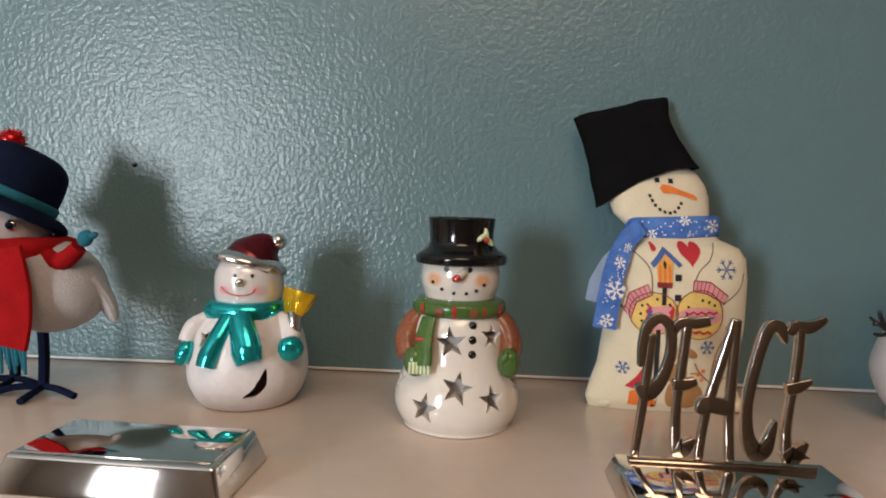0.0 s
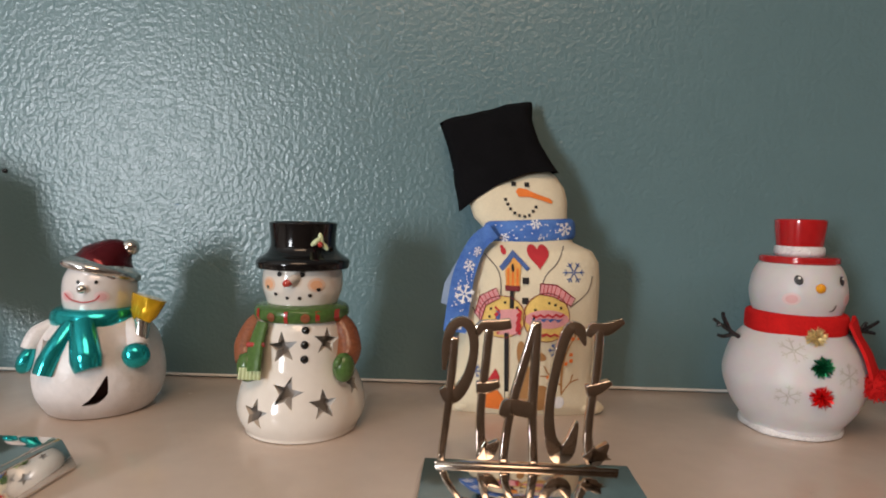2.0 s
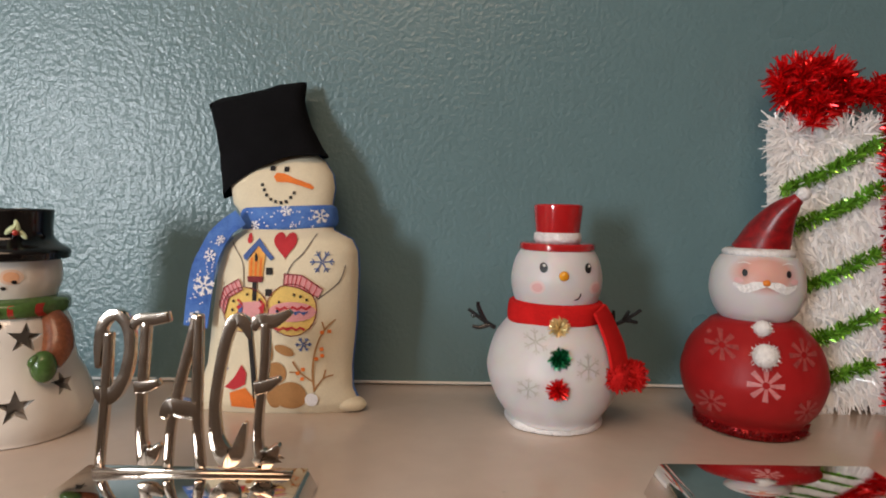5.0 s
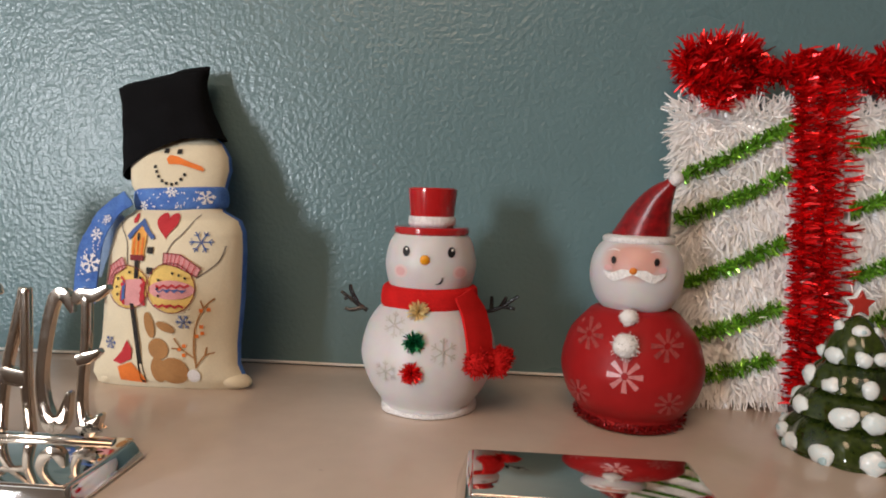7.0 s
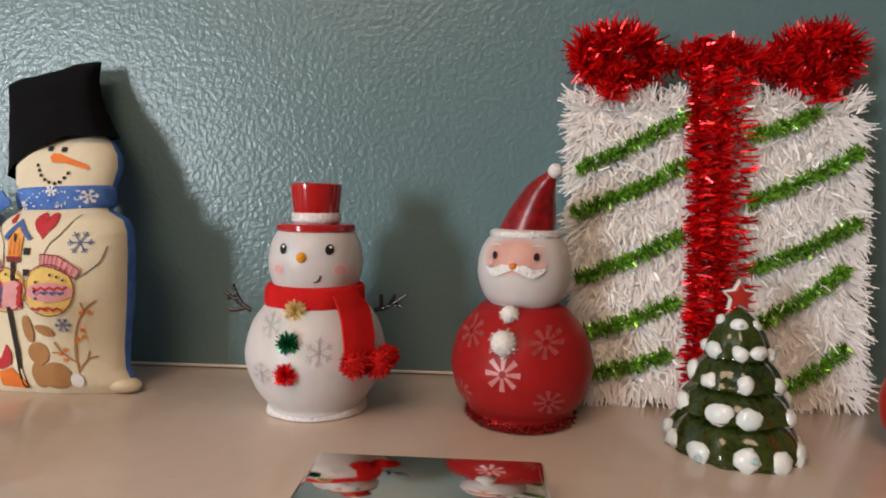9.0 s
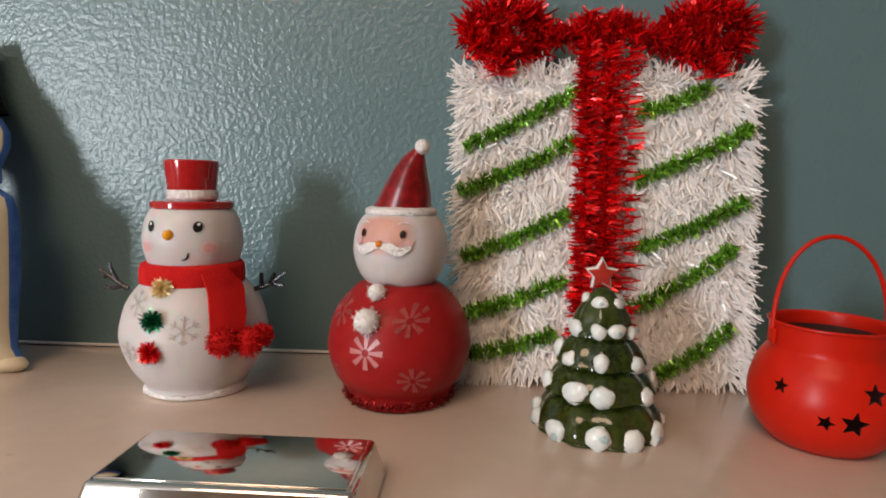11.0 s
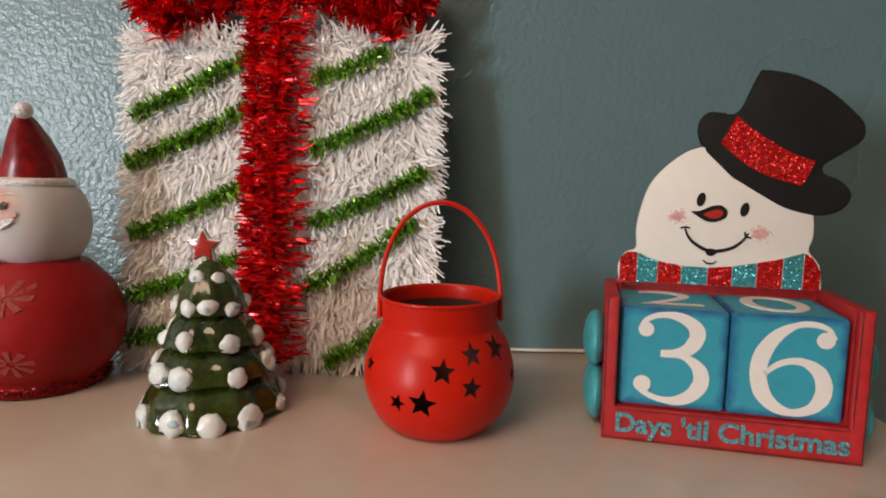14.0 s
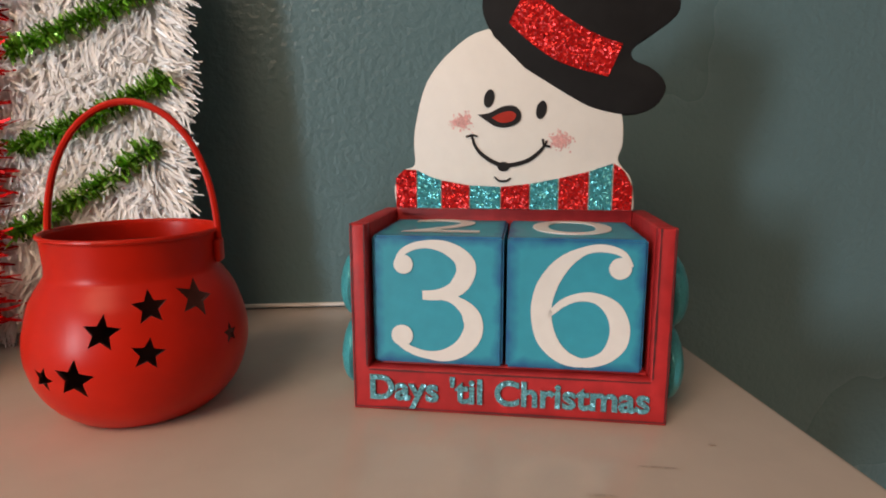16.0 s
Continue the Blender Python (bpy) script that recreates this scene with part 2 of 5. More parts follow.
# dark red-brown: shade inside hollow ornaments, put into the colour
HOLLOWSHADE = mat("shaded_hollow_inside", (0.05, 0.012, 0.01), 0.7, var=0.4, vscale=80)

# ---- shape helpers ----


def finish(bm, name, mats, smooth=True, sharp=35):
    me = bpy.data.meshes.new(name)
    bmesh.ops.recalc_face_normals(bm, faces=bm.faces)
    bm.to_mesh(me)
    bm.free()
    for m in mats if isinstance(mats, (list, tuple)) else [mats]:
        me.materials.append(m)
    if smooth:
        me.polygons.foreach_set("use_smooth", [True] * len(me.polygons))
        me.set_sharp_from_angle(angle=radians(sharp))
    return me


def thing(name, m, label, category, group="", kind=""):
    ob = new(name)
    ob.empty_display_size = 0.02
    ob.matrix_world = m
    return tagged(ob, label, category, group, kind)


def part(name, bm, material, parent, label="", smooth=True, sharp=35):
    ob = new(name, finish(bm, name, material, smooth, sharp))
    ob.parent = parent
    return tagged(ob, label)


def single(name, bm, mats, m, label, category, group="", kind="", smooth=True, sharp=35):
    ob = new(name, finish(bm, name, mats, smooth, sharp))
    ob.matrix_world = m
    return tagged(ob, label, category, group, kind)


def joined(*bms):
    """Several meshes as one; a pair (bm, k) takes material k."""
    out = bmesh.new()
    for item in bms:
        bm, k = item if isinstance(item, tuple) else (item, 0)
        for f in bm.faces:
            f.material_index = k
        me = bpy.data.meshes.new("tmp")
        bm.to_mesh(me)
        bm.free()
        out.from_mesh(me)
        bpy.data.meshes.remove(me)
    return out


def moved(bm, m):
    bmesh.ops.transform(bm, matrix=m, verts=bm.verts)
    return bm


def spline(pts, k=6):
    """Catmull-Rom through points of any dimension."""
    p = np.array([pts[0]] + list(pts) + [pts[-1]], float)
    out = []
    for i in range(1, len(p) - 2):
        for s in np.arange(k) / k:
            a, b, c, d = p[i - 1], p[i], p[i + 1], p[i + 2]
            out.append(0.5 * (2 * b + (c - a) * s + (2 * a - 5 * b + 4 * c - d) * s ** 2 + (3 * b - a - 3 * c + d) * s ** 3))
    out.append(p[-2])
    return [tuple(q) for q in out]


def lathe(prof, n=48, wob=0.0, loop=False):
    """A body turned round z from (radius, height) pairs."""
    bm = bmesh.new()
    rings = []
    for i, (r, z) in enumerate(prof):
        if r < 1e-5 and not loop:
            rings.append([bm.verts.new((0, 0, z))])
        else:
            ring = []
            for j in range(n):
                a = 2 * math.pi * j / n
                q = max(r, 1e-5) * (1 + wob * noise.noise((math.cos(a) * 1.5, math.sin(a) * 1.5, z * 40)))
                ring.append(bm.verts.new((q * math.sin(a), -q * math.cos(a), z)))
            rings.append(ring)
    for a, b in list(zip(rings, rings[1:])) + ([(rings[-1], rings[0])] if loop else []):
        for j in range(n):
            k = (j + 1) % n
            if len(a) == 1 and len(b) == 1:
                break
            if len(a) == 1:
                bm.faces.new((a[0], b[k], b[j]))
            elif len(b) == 1:
                bm.faces.new((a[j], a[k], b[0]))
            else:
                bm.faces.new((a[j], a[k], b[k], b[j]))
    return bm


def ball(x, y, z, rx, ry=None, rz=None, n=20, rot=None):
    bm = bmesh.new()
    bmesh.ops.create_uvsphere(bm, u_segments=n, v_segments=max(6, n // 2), radius=1)
    m = Matrix.Translation((x, y, z))
    if rot:
        m = m @ pose(0, 0, 0, *rot)
    return moved(bm, m @ Matrix.Diagonal((rx, ry or rx, rz or rx, 1)))


def box(x0, x1, y0, y1, z0, z1, bevel=0.0, seg=2):
    bm = bmesh.new()
    bmesh.ops.create_cube(bm, size=1)
    moved(bm, Matrix.Translation(((x0 + x1) / 2, (y0 + y1) / 2, (z0 + z1) / 2)) @ Matrix.Diagonal((x1 - x0, y1 - y0, z1 - z0, 1)))
    if bevel:
        bmesh.ops.bevel(bm, geom=bm.edges[:], offset=bevel, segments=seg, profile=0.5, affect="EDGES")
    return bm


def tube(pts, rad, n=10, flat=1.0):
    """A round rod along points; rad is one radius or one a point."""
    bm = bmesh.new()
    pts = [Vector(p) for p in pts]
    rad = rad if isinstance(rad, (list, tuple)) else [rad] * len(pts)
    if len(rad) != len(pts):
        rad = list(np.interp(np.linspace(0, 1, len(pts)), np.linspace(0, 1, len(rad)), rad))
    up, rings = None, []
    for i, p in enumerate(pts):
        d = (pts[min(i + 1, len(pts) - 1)] - pts[max(i - 1, 0)]).normalized()
        if up is None:
            up = d.orthogonal().normalized()
        up = (up - d * up.dot(d)).normalized()
        side = d.cross(up)
        rings.append([bm.verts.new(p + (up * math.cos(a) * flat + side * math.sin(a)) * rad[i]) for a in np.arange(n) * 2 * math.pi / n])
    for a, b in zip(rings, rings[1:]):
        for j in range(n):
            bm.faces.new((a[j], a[(j + 1) % n], b[(j + 1) % n], b[j]))
    bm.faces.new(rings[0][::-1])
    bm.faces.new(rings[-1])
    return bm


def slab(poly, d, bevel=0.0, seg=2):
    """A flat outline in x, z, thickened towards -y by d and rounded at the rims."""
    bm = bmesh.new()
    f = bm.faces.new([bm.verts.new((x, 0, z)) for x, z in poly])
    top = [e for e in bmesh.ops.extrude_face_region(bm, geom=[f])["geom"] if isinstance(e, bmesh.types.BMVert)]
    bmesh.ops.translate(bm, vec=(0, -d, 0), verts=top)
    bmesh.ops.recalc_face_normals(bm, faces=bm.faces)
    if bevel:
        rim = [e for e in bm.edges if len(e.link_faces) == 2 and sum(len(g.verts) > 4 or abs(g.normal.y) > 0.9 for g in e.link_faces) == 1]
        bmesh.ops.bevel(bm, geom=rim, offset=bevel, segments=seg, profile=0.5, affect="EDGES", clamp_overlap=True)
    bmesh.ops.triangulate(bm, faces=[g for g in bm.faces if len(g.verts) > 4])
    return bm


def oval(cx, cy, rx, ry=None, rot=0, n=18):
    ry, c, s = ry or rx, math.cos(radians(rot)), math.sin(radians(rot))
    return [(cx + rx * math.cos(a) * c - ry * math.sin(a) * s, cy + rx * math.cos(a) * s + ry * math.sin(a) * c)
            for a in np.arange(n) * 2 * math.pi / n]


def star(cx, cy, big, small, rot=0, n=5):
    return [(cx + r * math.sin(a), cy + r * math.cos(a)) for k in range(2 * n)
            for r, a in [(small if k % 2 else big, math.pi * k / n + radians(rot))]]


def ribbon(pts, w):
    """The outline of a brush stroke along points; w is one width or one a point."""
    w = w if isinstance(w, (list, tuple)) else [w] * len(pts)
    w = np.interp(np.linspace(0, 1, len(pts)), np.linspace(0, 1, len(w)), w)
    left, right = [], []
    for i, p in enumerate(pts):
        a, b = np.array(pts[max(i - 1, 0)]), np.array(pts[min(i + 1, len(pts) - 1)])
        d = (b - a) / (np.linalg.norm(b - a) + 1e-9)
        q = np.array([-d[1], d[0]]) * w[i] / 2
        left.append(tuple(np.array(p) + q))
        right.append(tuple(np.array(p) - q))
    return left + right[::-1]


def flake(cx, cy, r, w=None, rot=0, barbs=True):
    """The strokes of a six-armed snowflake."""
    w, out = w or r * 0.13, []
    for k in range(6):
        a = radians(60 * k + rot)
        d = np.array([math.cos(a), math.sin(a)])
        tip = np.array([cx, cy]) + d * r
        out.append(ribbon([(cx + d[0] * w * 0.6, cy + d[1] * w * 0.6), tuple(tip)], w))
        if barbs:
            mid = np.array([cx, cy]) + d * r * 0.62
            for s in (-50, 50):
                e = np.array([math.cos(a + radians(s)), math.sin(a + radians(s))]) * r * 0.34
                out.append(ribbon([tuple(mid + e * 0.1), tuple(mid + e)], w * 0.8))
    return out


def strip(pts, w):
    """A brush stroke as short quads end to end."""
    o = ribbon(pts, w)
    n = len(pts)
    return [[o[i], o[i + 1], o[2 * n - 2 - i], o[2 * n - 1 - i]] for i in range(n - 1)]


def print_on(polys, place, lift=0.0004, cuts=1, step=0.00003):
    """Flat outlines laid on a surface: place(u, v, lift) gives the point."""
    out = bmesh.new()
    for i, poly in enumerate(polys):
        bm = bmesh.new()
        f = bm.faces.new([bm.verts.new((u, 0, v)) for u, v in poly])
        bmesh.ops.triangulate(bm, faces=[f])
        if cuts:
            bmesh.ops.subdivide_edges(bm, edges=bm.edges[:], cuts=cuts, use_grid_fill=True)
        made = {}
        for v in bm.verts:
            made[v] = out.verts.new(place(v.co.x, v.co.z, lift + (i % 7) * step))
        for g in bm.faces:
            try:
                out.faces.new([made[v] for v in g.verts])
            except ValueError:
                pass
        bm.free()
    bmesh.ops.remove_doubles(out, verts=out.verts, dist=2e-6)
    return out


def on_lathe(prof, x0=0.0):
    """Puts (x, z) seen from the front onto a turned body."""
    zs, rs = [p[1] for p in prof], [p[0] for p in prof]

    def place(x, z, lift):
        r = float(np.interp(z, zs, rs))
        a = math.asin(max(-0.98, min(0.98, x / max(r, 1e-4))))
        return ((r + lift) * math.sin(a), -(r + lift) * math.cos(a), z)
    return place


def carved(bm, cutter):
    """bm with the cutter's volume taken out."""
    a = bpy.data.objects.new("a", finish(bm, "a", WALL))
    b = bpy.data.objects.new("b", finish(cutter, "b", WALL))
    for o in (a, b):
        scene.collection.objects.link(o)
    mod = a.modifiers.new("cut", "BOOLEAN")
    mod.operation, mod.object, mod.solver = "DIFFERENCE", b, "EXACT"
    bpy.context.view_layer.update()
    me = bpy.data.meshes.new_from_object(a.evaluated_get(bpy.context.evaluated_depsgraph_get()))
    out = bmesh.new()
    out.from_mesh(me)
    for o in (a, b):
        bpy.data.objects.remove(o)
    bpy.data.meshes.remove(me)
    for f in out.faces:
        f.material_index = 0
    return out


def radial_star(prof, x, z, big, rot=0, small=0.42):
    """A star-shaped punch through the front of a turned body."""
    r = float(np.interp(z, [p[1] for p in prof], [p[0] for p in prof]))
    a = math.asin(max(-0.95, min(0.95, x / r)))
    bm = slab(star(0, 0, big, big * small, rot), 0.022)
    return moved(bm, pose(0, 0, 0, 0, 0, math.degrees(a)) @ Matrix.Translation((0, -r + 0.011, z)))


def strands(base, aim, length, width, bend=0.3, seed=1, facing=None):
    """Many thin foil strips, each of two quads with a kink, as one mesh."""
    rng = np.random.default_rng(seed + 5000)
    n = len(base)
    aim = aim / np.linalg.norm(aim, axis=1, keepdims=True)
    side = np.cross(aim, rng.normal(size=(n, 3)) + (0 if facing is None else np.array(facing)))
    side /= np.linalg.norm(side, axis=1, keepdims=True) + 1e-9
    kink = rng.normal(size=(n, 3)) * bend
    ln, w = np.asarray(length).reshape(-1, 1) * np.ones((n, 1)), side * width / 2
    mid = base + aim * ln * 0.5
    end = mid + (aim + kink) * ln * 0.5
    v = np.stack([base - w, base + w, mid - w, mid + w, end - w * 0.6, end + w * 0.6], 1).reshape(-1, 3)
    k = np.arange(n)[:, None] * 6
    f = np.concatenate([k + [0, 1, 3, 2], k + [2, 3, 5, 4]], 0)
    bm = bmesh.new()
    me = bpy.data.meshes.new("tmp")
    me.from_pydata(v.tolist(), [], f.tolist())
    bm.from_mesh(me)
    bpy.data.meshes.remove(me)
    return bm


def foil_part(name, bm, material, parent, label=""):
    me = bpy.data.meshes.new(name)
    bm.to_mesh(me)
    bm.free()
    me.materials.append(material)
    ob = new(name, me)
    ob.parent = parent
    return tagged(ob, label)


def garland(pts, radius, per_m, width=0.0009, seed=1, flat=0.0, squash=(1, 1, 1)):
    """Foil strips standing out all round a line."""
    rng = np.random.default_rng(seed)
    p = np.array(pts, float)
    seg = np.linalg.norm(np.diff(p, axis=0), axis=1)
    s = np.concatenate([[0], np.cumsum(seg)])
    n = int(s[-1] * per_m)
    q = rng.random(n) * s[-1]
    base = np.stack([np.interp(q, s, p[:, k]) for k in range(3)], 1)
    ahead = np.stack([np.interp(np.minimum(q + 0.002, s[-1]), s, p[:, k]) - np.interp(np.maximum(q - 0.002, 0), s, p[:, k]) for k in range(3)], 1)
    ahead /= np.linalg.norm(ahead, axis=1, keepdims=True) + 1e-9
    aim = np.cross(ahead, rng.normal(size=(n, 3)))
    aim /= np.linalg.norm(aim, axis=1, keepdims=True) + 1e-9
    aim = (aim + ahead * rng.normal(0, 0.22, (n, 1))) * np.array(squash)
    return strands(base, aim, radius * rng.uniform(0.65, 1.15, n), width, 0.25, seed)


def burst(r, n, width=0.0007, seed=1):
    """A pompom of foil strips."""
    rng = np.random.default_rng(seed)
    return strands(np.zeros((n, 3)), rng.normal(size=(n, 3)), r * rng.uniform(0.75, 1.05, n), width, 0.12, seed)


def lettering(body, size, extrude, offset=0.0):
    cu = bpy.data.curves.new("tmp", "FONT")
    cu.body, cu.size, cu.extrude, cu.offset = body, size, extrude, offset
    cu.align_x, cu.align_y = "CENTER", "CENTER"
    ob = bpy.data.objects.new("tmp", cu)
    scene.collection.objects.link(ob)
    bpy.context.view_layer.update()
    me = bpy.data.meshes.new_from_object(ob.evaluated_get(bpy.context.evaluated_depsgraph_get()))
    bm = bmesh.new()
    bm.from_mesh(me)
    bpy.data.objects.remove(ob)
    bpy.data.meshes.remove(me)
    return moved(bm, pose(0, 0, 0, 90))


# ---- setting ----
X0, X1, Z0, Z1 = -2.3, 2.4, -1.35, 1.2


def structure(name, bm, material, label, smooth=False):
    return single(name, bm, material, Matrix.Identity(4), label, name.split("_")[0], kind="structure", smooth=smooth)


structure("wall_north", box(X0, X1, 0, 0.12, Z0, Z1), WALL, "teal painted wall with an orange-peel texture above the mantel")
structure("wall_west", box(X0 - 0.12, X0, BACK - 0.12, 0.12, Z0, Z1), ROOM, "beige painted side wall of the room")
structure("wall_east", box(X1, X1 + 0.12, BACK - 0.12, 0.12, Z0, Z1), ROOM, "beige painted side wall of the room")
wx0, wx1, wz0, wz1 = WIN_X - WIN_W / 2, WIN_X + WIN_W / 2, WIN_Z - WIN_H / 2, WIN_Z + WIN_H / 2
structure("wall_south", joined(box(X0, wx0, BACK - 0.12, BACK, Z0, Z1), box(wx1, X1, BACK - 0.12, BACK, Z0, Z1),
                               box(wx0, wx1, BACK - 0.12, BACK, Z0, wz0), box(wx0, wx1, BACK - 0.12, BACK, wz1, Z1)),
          SOUTH, "dark taupe wall with a small window opening")
structure("floor", box(X0 - 0.12, X1 + 0.12, BACK - 0.12, 0.12, Z0 - 0.1, Z0), FLOOR, "brown wooden floor of the room")
structure("ceiling", box(X0 - 0.12, X1 + 0.12, BACK - 0.12, 0.12, Z1, Z1 + 0.1), CEIL, "plain white painted ceiling")
win = thing("window_1", pose(WIN_X, BACK, WIN_Z), "small white-framed window letting in daylight", "window", kind="structure")
hw, hh = WIN_W / 2, WIN_H / 2
for x0, x1, z0, z1 in ((-hw - 0.05, -hw, -hh - 0.05, hh + 0.05), (hw, hw + 0.05, -hh - 0.05, hh + 0.05), (-hw, hw, hh, hh + 0.05), (-hw, hw, -hh - 0.05, -hh)):
    part("window_frame", box(x0, x1, 0.002, 0.02, z0, z1, 0.003), WHITEPAINT, win)

# mantel: a rounded top board over a lower ledge that stands a little further out
END = 1.275
mant = thing("mantel", pose(0, 0, 0), "cream gloss-painted wooden mantel shelf below a teal wall", "mantel", kind="structure")
part("top_board", box(-1.1, END, -0.236, 0, -0.02, 0, 0.004, 3), CREAM, mant)
part("ledge", box(-1.1, END - 0.03, -0.262, -0.002, -0.05, -0.0205, 0.005, 3), CREAM, mant)
part("frieze", box(-1.1, END - 0.06, -0.225, -0.002, -0.2, -0.0505, 0.003), CREAM, mant)

# ---- frosted glass snowman with a red top hat ----


def glass_snowman():
    t = thing("glass_snowman", pose(0.656, -0.083, 0), "white frosted glass snowman with red top hat and scarf", "snowman ornament")
    body = spline([(0.0, 0.003), (0.029, 0.0035), (0.0325, 0.0075), (0.04, 0.0185), (0.0455, 0.034), (0.0455, 0.045), (0.041, 0.06), (0.033, 0.071), (0.026, 0.077)], 5)
    head = spline([(0.022, 0.076), (0.0275, 0.084), (0.0306, 0.096), (0.0303, 0.105), (0.027, 0.116), (0.019, 0.1235), (0.0, 0.126)], 5)
    b = part("body", lathe(body, 56), FROST, t)
    h = part("head", lathe(head, 56), FROST, t)
    part("base_ring", lathe(spline([(0.027, 0), (0.0318, 0.0004), (0.0326, 0.0025), (0.0322, 0.0048), (0.03, 0.0062)], 4), 56, 0.09), WHITEGLIT, t, "glittery white ring under the body")
    hat = part("hat", lathe([(0, 0.1505), (0.0155, 0.1505), (0.0166, 0.1497), (0.0166, 0.147), (0.0142, 0.1245), (0, 0.1245)], 40), REDPLASTIC, t, "shiny red plastic top hat")
    part("brim", lathe([(0.0, 0.1245), (0.0245, 0.1245), (0.0256, 0.1235), (0.0256, 0.1205), (0.0246, 0.1195), (0.0, 0.1195)], 48), REDPLASTIC, hat)
    part("hatband", lathe(spline([(0.0140, 0.1245), (0.0158, 0.126), (0.016, 0.1285), (0.0155, 0.131), (0.0140, 0.1322)], 4), 40, 0.03), WHITEGLIT, hat)
    scarf = part("scarf", lathe(spline([(0.026, 0.0705), (0.0315, 0.0712), (0.0325, 0.077), (0.0318, 0.084), (0.0278, 0.0855)], 5), 48, 0.05), REDFELT, t, "red fleece scarf with pompoms")
    drape = [(0.0225, 0.083), (0.0295, 0.07), (0.0335, 0.056), (0.0345, 0.046)]
    line = strip(spline(drape, 4), [0.010, 0.0135, 0.015, 0.0145])
    fall = on_lathe([(0.0485, 0.03), (0.0485, 0.048), (0.0445, 0.06), (0.0385, 0.071), (0.0335, 0.085)])
    drop = print_on(line, fall, 0.0, 1, 0)
    bmesh.ops.solidify(drop, geom=drop.faces[:], thickness=0.0022)
    part("scarf_end", drop, REDFELT, scarf)
    for k, (x, y, z, r) in enumerate(((0.0335, -0.0375, 0.0415, 0.0092), (0.0455, -0.028, 0.0395, 0.0098), (0.0505, -0.017, 0.041, 0.0075))):
        part("pompom", moved(joined(ball(0, 0, 0, r * 0.82, n=14), burst(r * 1.08, 620, 0.001, 20 + k)), Matrix.Translation((x, y, z))), REDFELT, scarf, "fluffy red pompom")
    on = on_lathe(head)
    for x in (-0.0137, 0.0148):
        e = part("eye", print_on([oval(x, 0.1095, 0.0024, 0.0033)], on, 0.0005), DOTS, h)
        part("glint", print_on([oval(x + 0.0004, 0.111, 0.0008, 0.0008)], on, 0.0009, 0), WHITEPAINT, e)
    for x, z in ((-0.0172, 0.0965), (0.0205, 0.0965)):
        c = part("cheek", print_on([oval(x, z, 0.0046, 0.0044)], on, 0.0003), PINKPALE, h, "pale pink painted cheek")
        part("blush", print_on([oval(x, z, 0.003, 0.0029)], on, 0.0006), PINK, c)
    part("mouth", print_on([ribbon(spline([(0.0055, 0.0892), (0.0078, 0.0895), (0.0093, 0.0912), (0.0099, 0.0935)], 4), [0.0004, 0.0012, 0.0008])], on, 0.0005), DOTS, h)
    part("nose", ball(-0.0015, -0.0305, 0.1045, 0.0033, 0.0026, 0.0033, 16), AMBER, h, "round amber bead nose")
    for sx, pts in ((-1, [[(-0.042, -0.006, 0.066), (-0.050, -0.006, 0.071), (-0.0605, -0.006, 0.0785)], [(-0.049, -0.006, 0.0705), (-0.0535, -0.006, 0.0795), (-0.054, -0.006, 0.0835)],
                          [(-0.0455, -0.006, 0.068), (-0.053, -0.007, 0.0662), (-0.0575, -0.007, 0.0672)], [(-0.0555, -0.006, 0.075), (-0.058, -0.006, 0.0733)]]),
                    (1, [[(0.038, 0.006, 0.066), (0.048, 0.004, 0.0695), (0.0605, 0.002, 0.0785)], [(0.049, 0.004, 0.0702), (0.0525, 0.003, 0.0775)],
                         [(0.050, 0.004, 0.0708), (0.0585, 0.002, 0.0695)], [(0.0425, 0.006, 0.067), (0.0425, 0.006, 0.077)]])):
        part("twig_arm", joined(*[tube(spline(q, 3), [0.0017, 0.0015, 0.0011], 7) for q in pts]), TWIG, t, "black forked twig arm")
    on = on_lathe(body)
    for x, z, r in ((-0.019, 0.063, 0.0075), (0.0125, 0.0488, 0.0085), (-0.0235, 0.034, 0.0072), (0.031, 0.064, 0.0068), (0.0355, 0.0335, 0.007)):
        part("snowflake", print_on(flake(x, z, r, r * 0.1, 30), on, 0.0004, 0), SILVERPRINT, b, "faint silver snowflake print")
    for name, x, z, r, m, seed in (("button", -0.0042, 0.0715, 0.0074, FOILGOLD, 3), ("button", -0.0055, 0.0545, 0.0075, FOILDKGREEN, 4), ("button", -0.0062, 0.0355, 0.0078, FOILRED, 5)):
        p = on(x, z, 0.002)
        foil_part(name, moved(burst(r, 330, 0.0009, seed), Matrix.Translation(p) @ Matrix.Diagonal((1, 0.55, 1, 1))), m, b, "tinsel pompom button")


glass_snowman()

# ---- red glass figure with a pointed hat: one mesh ----


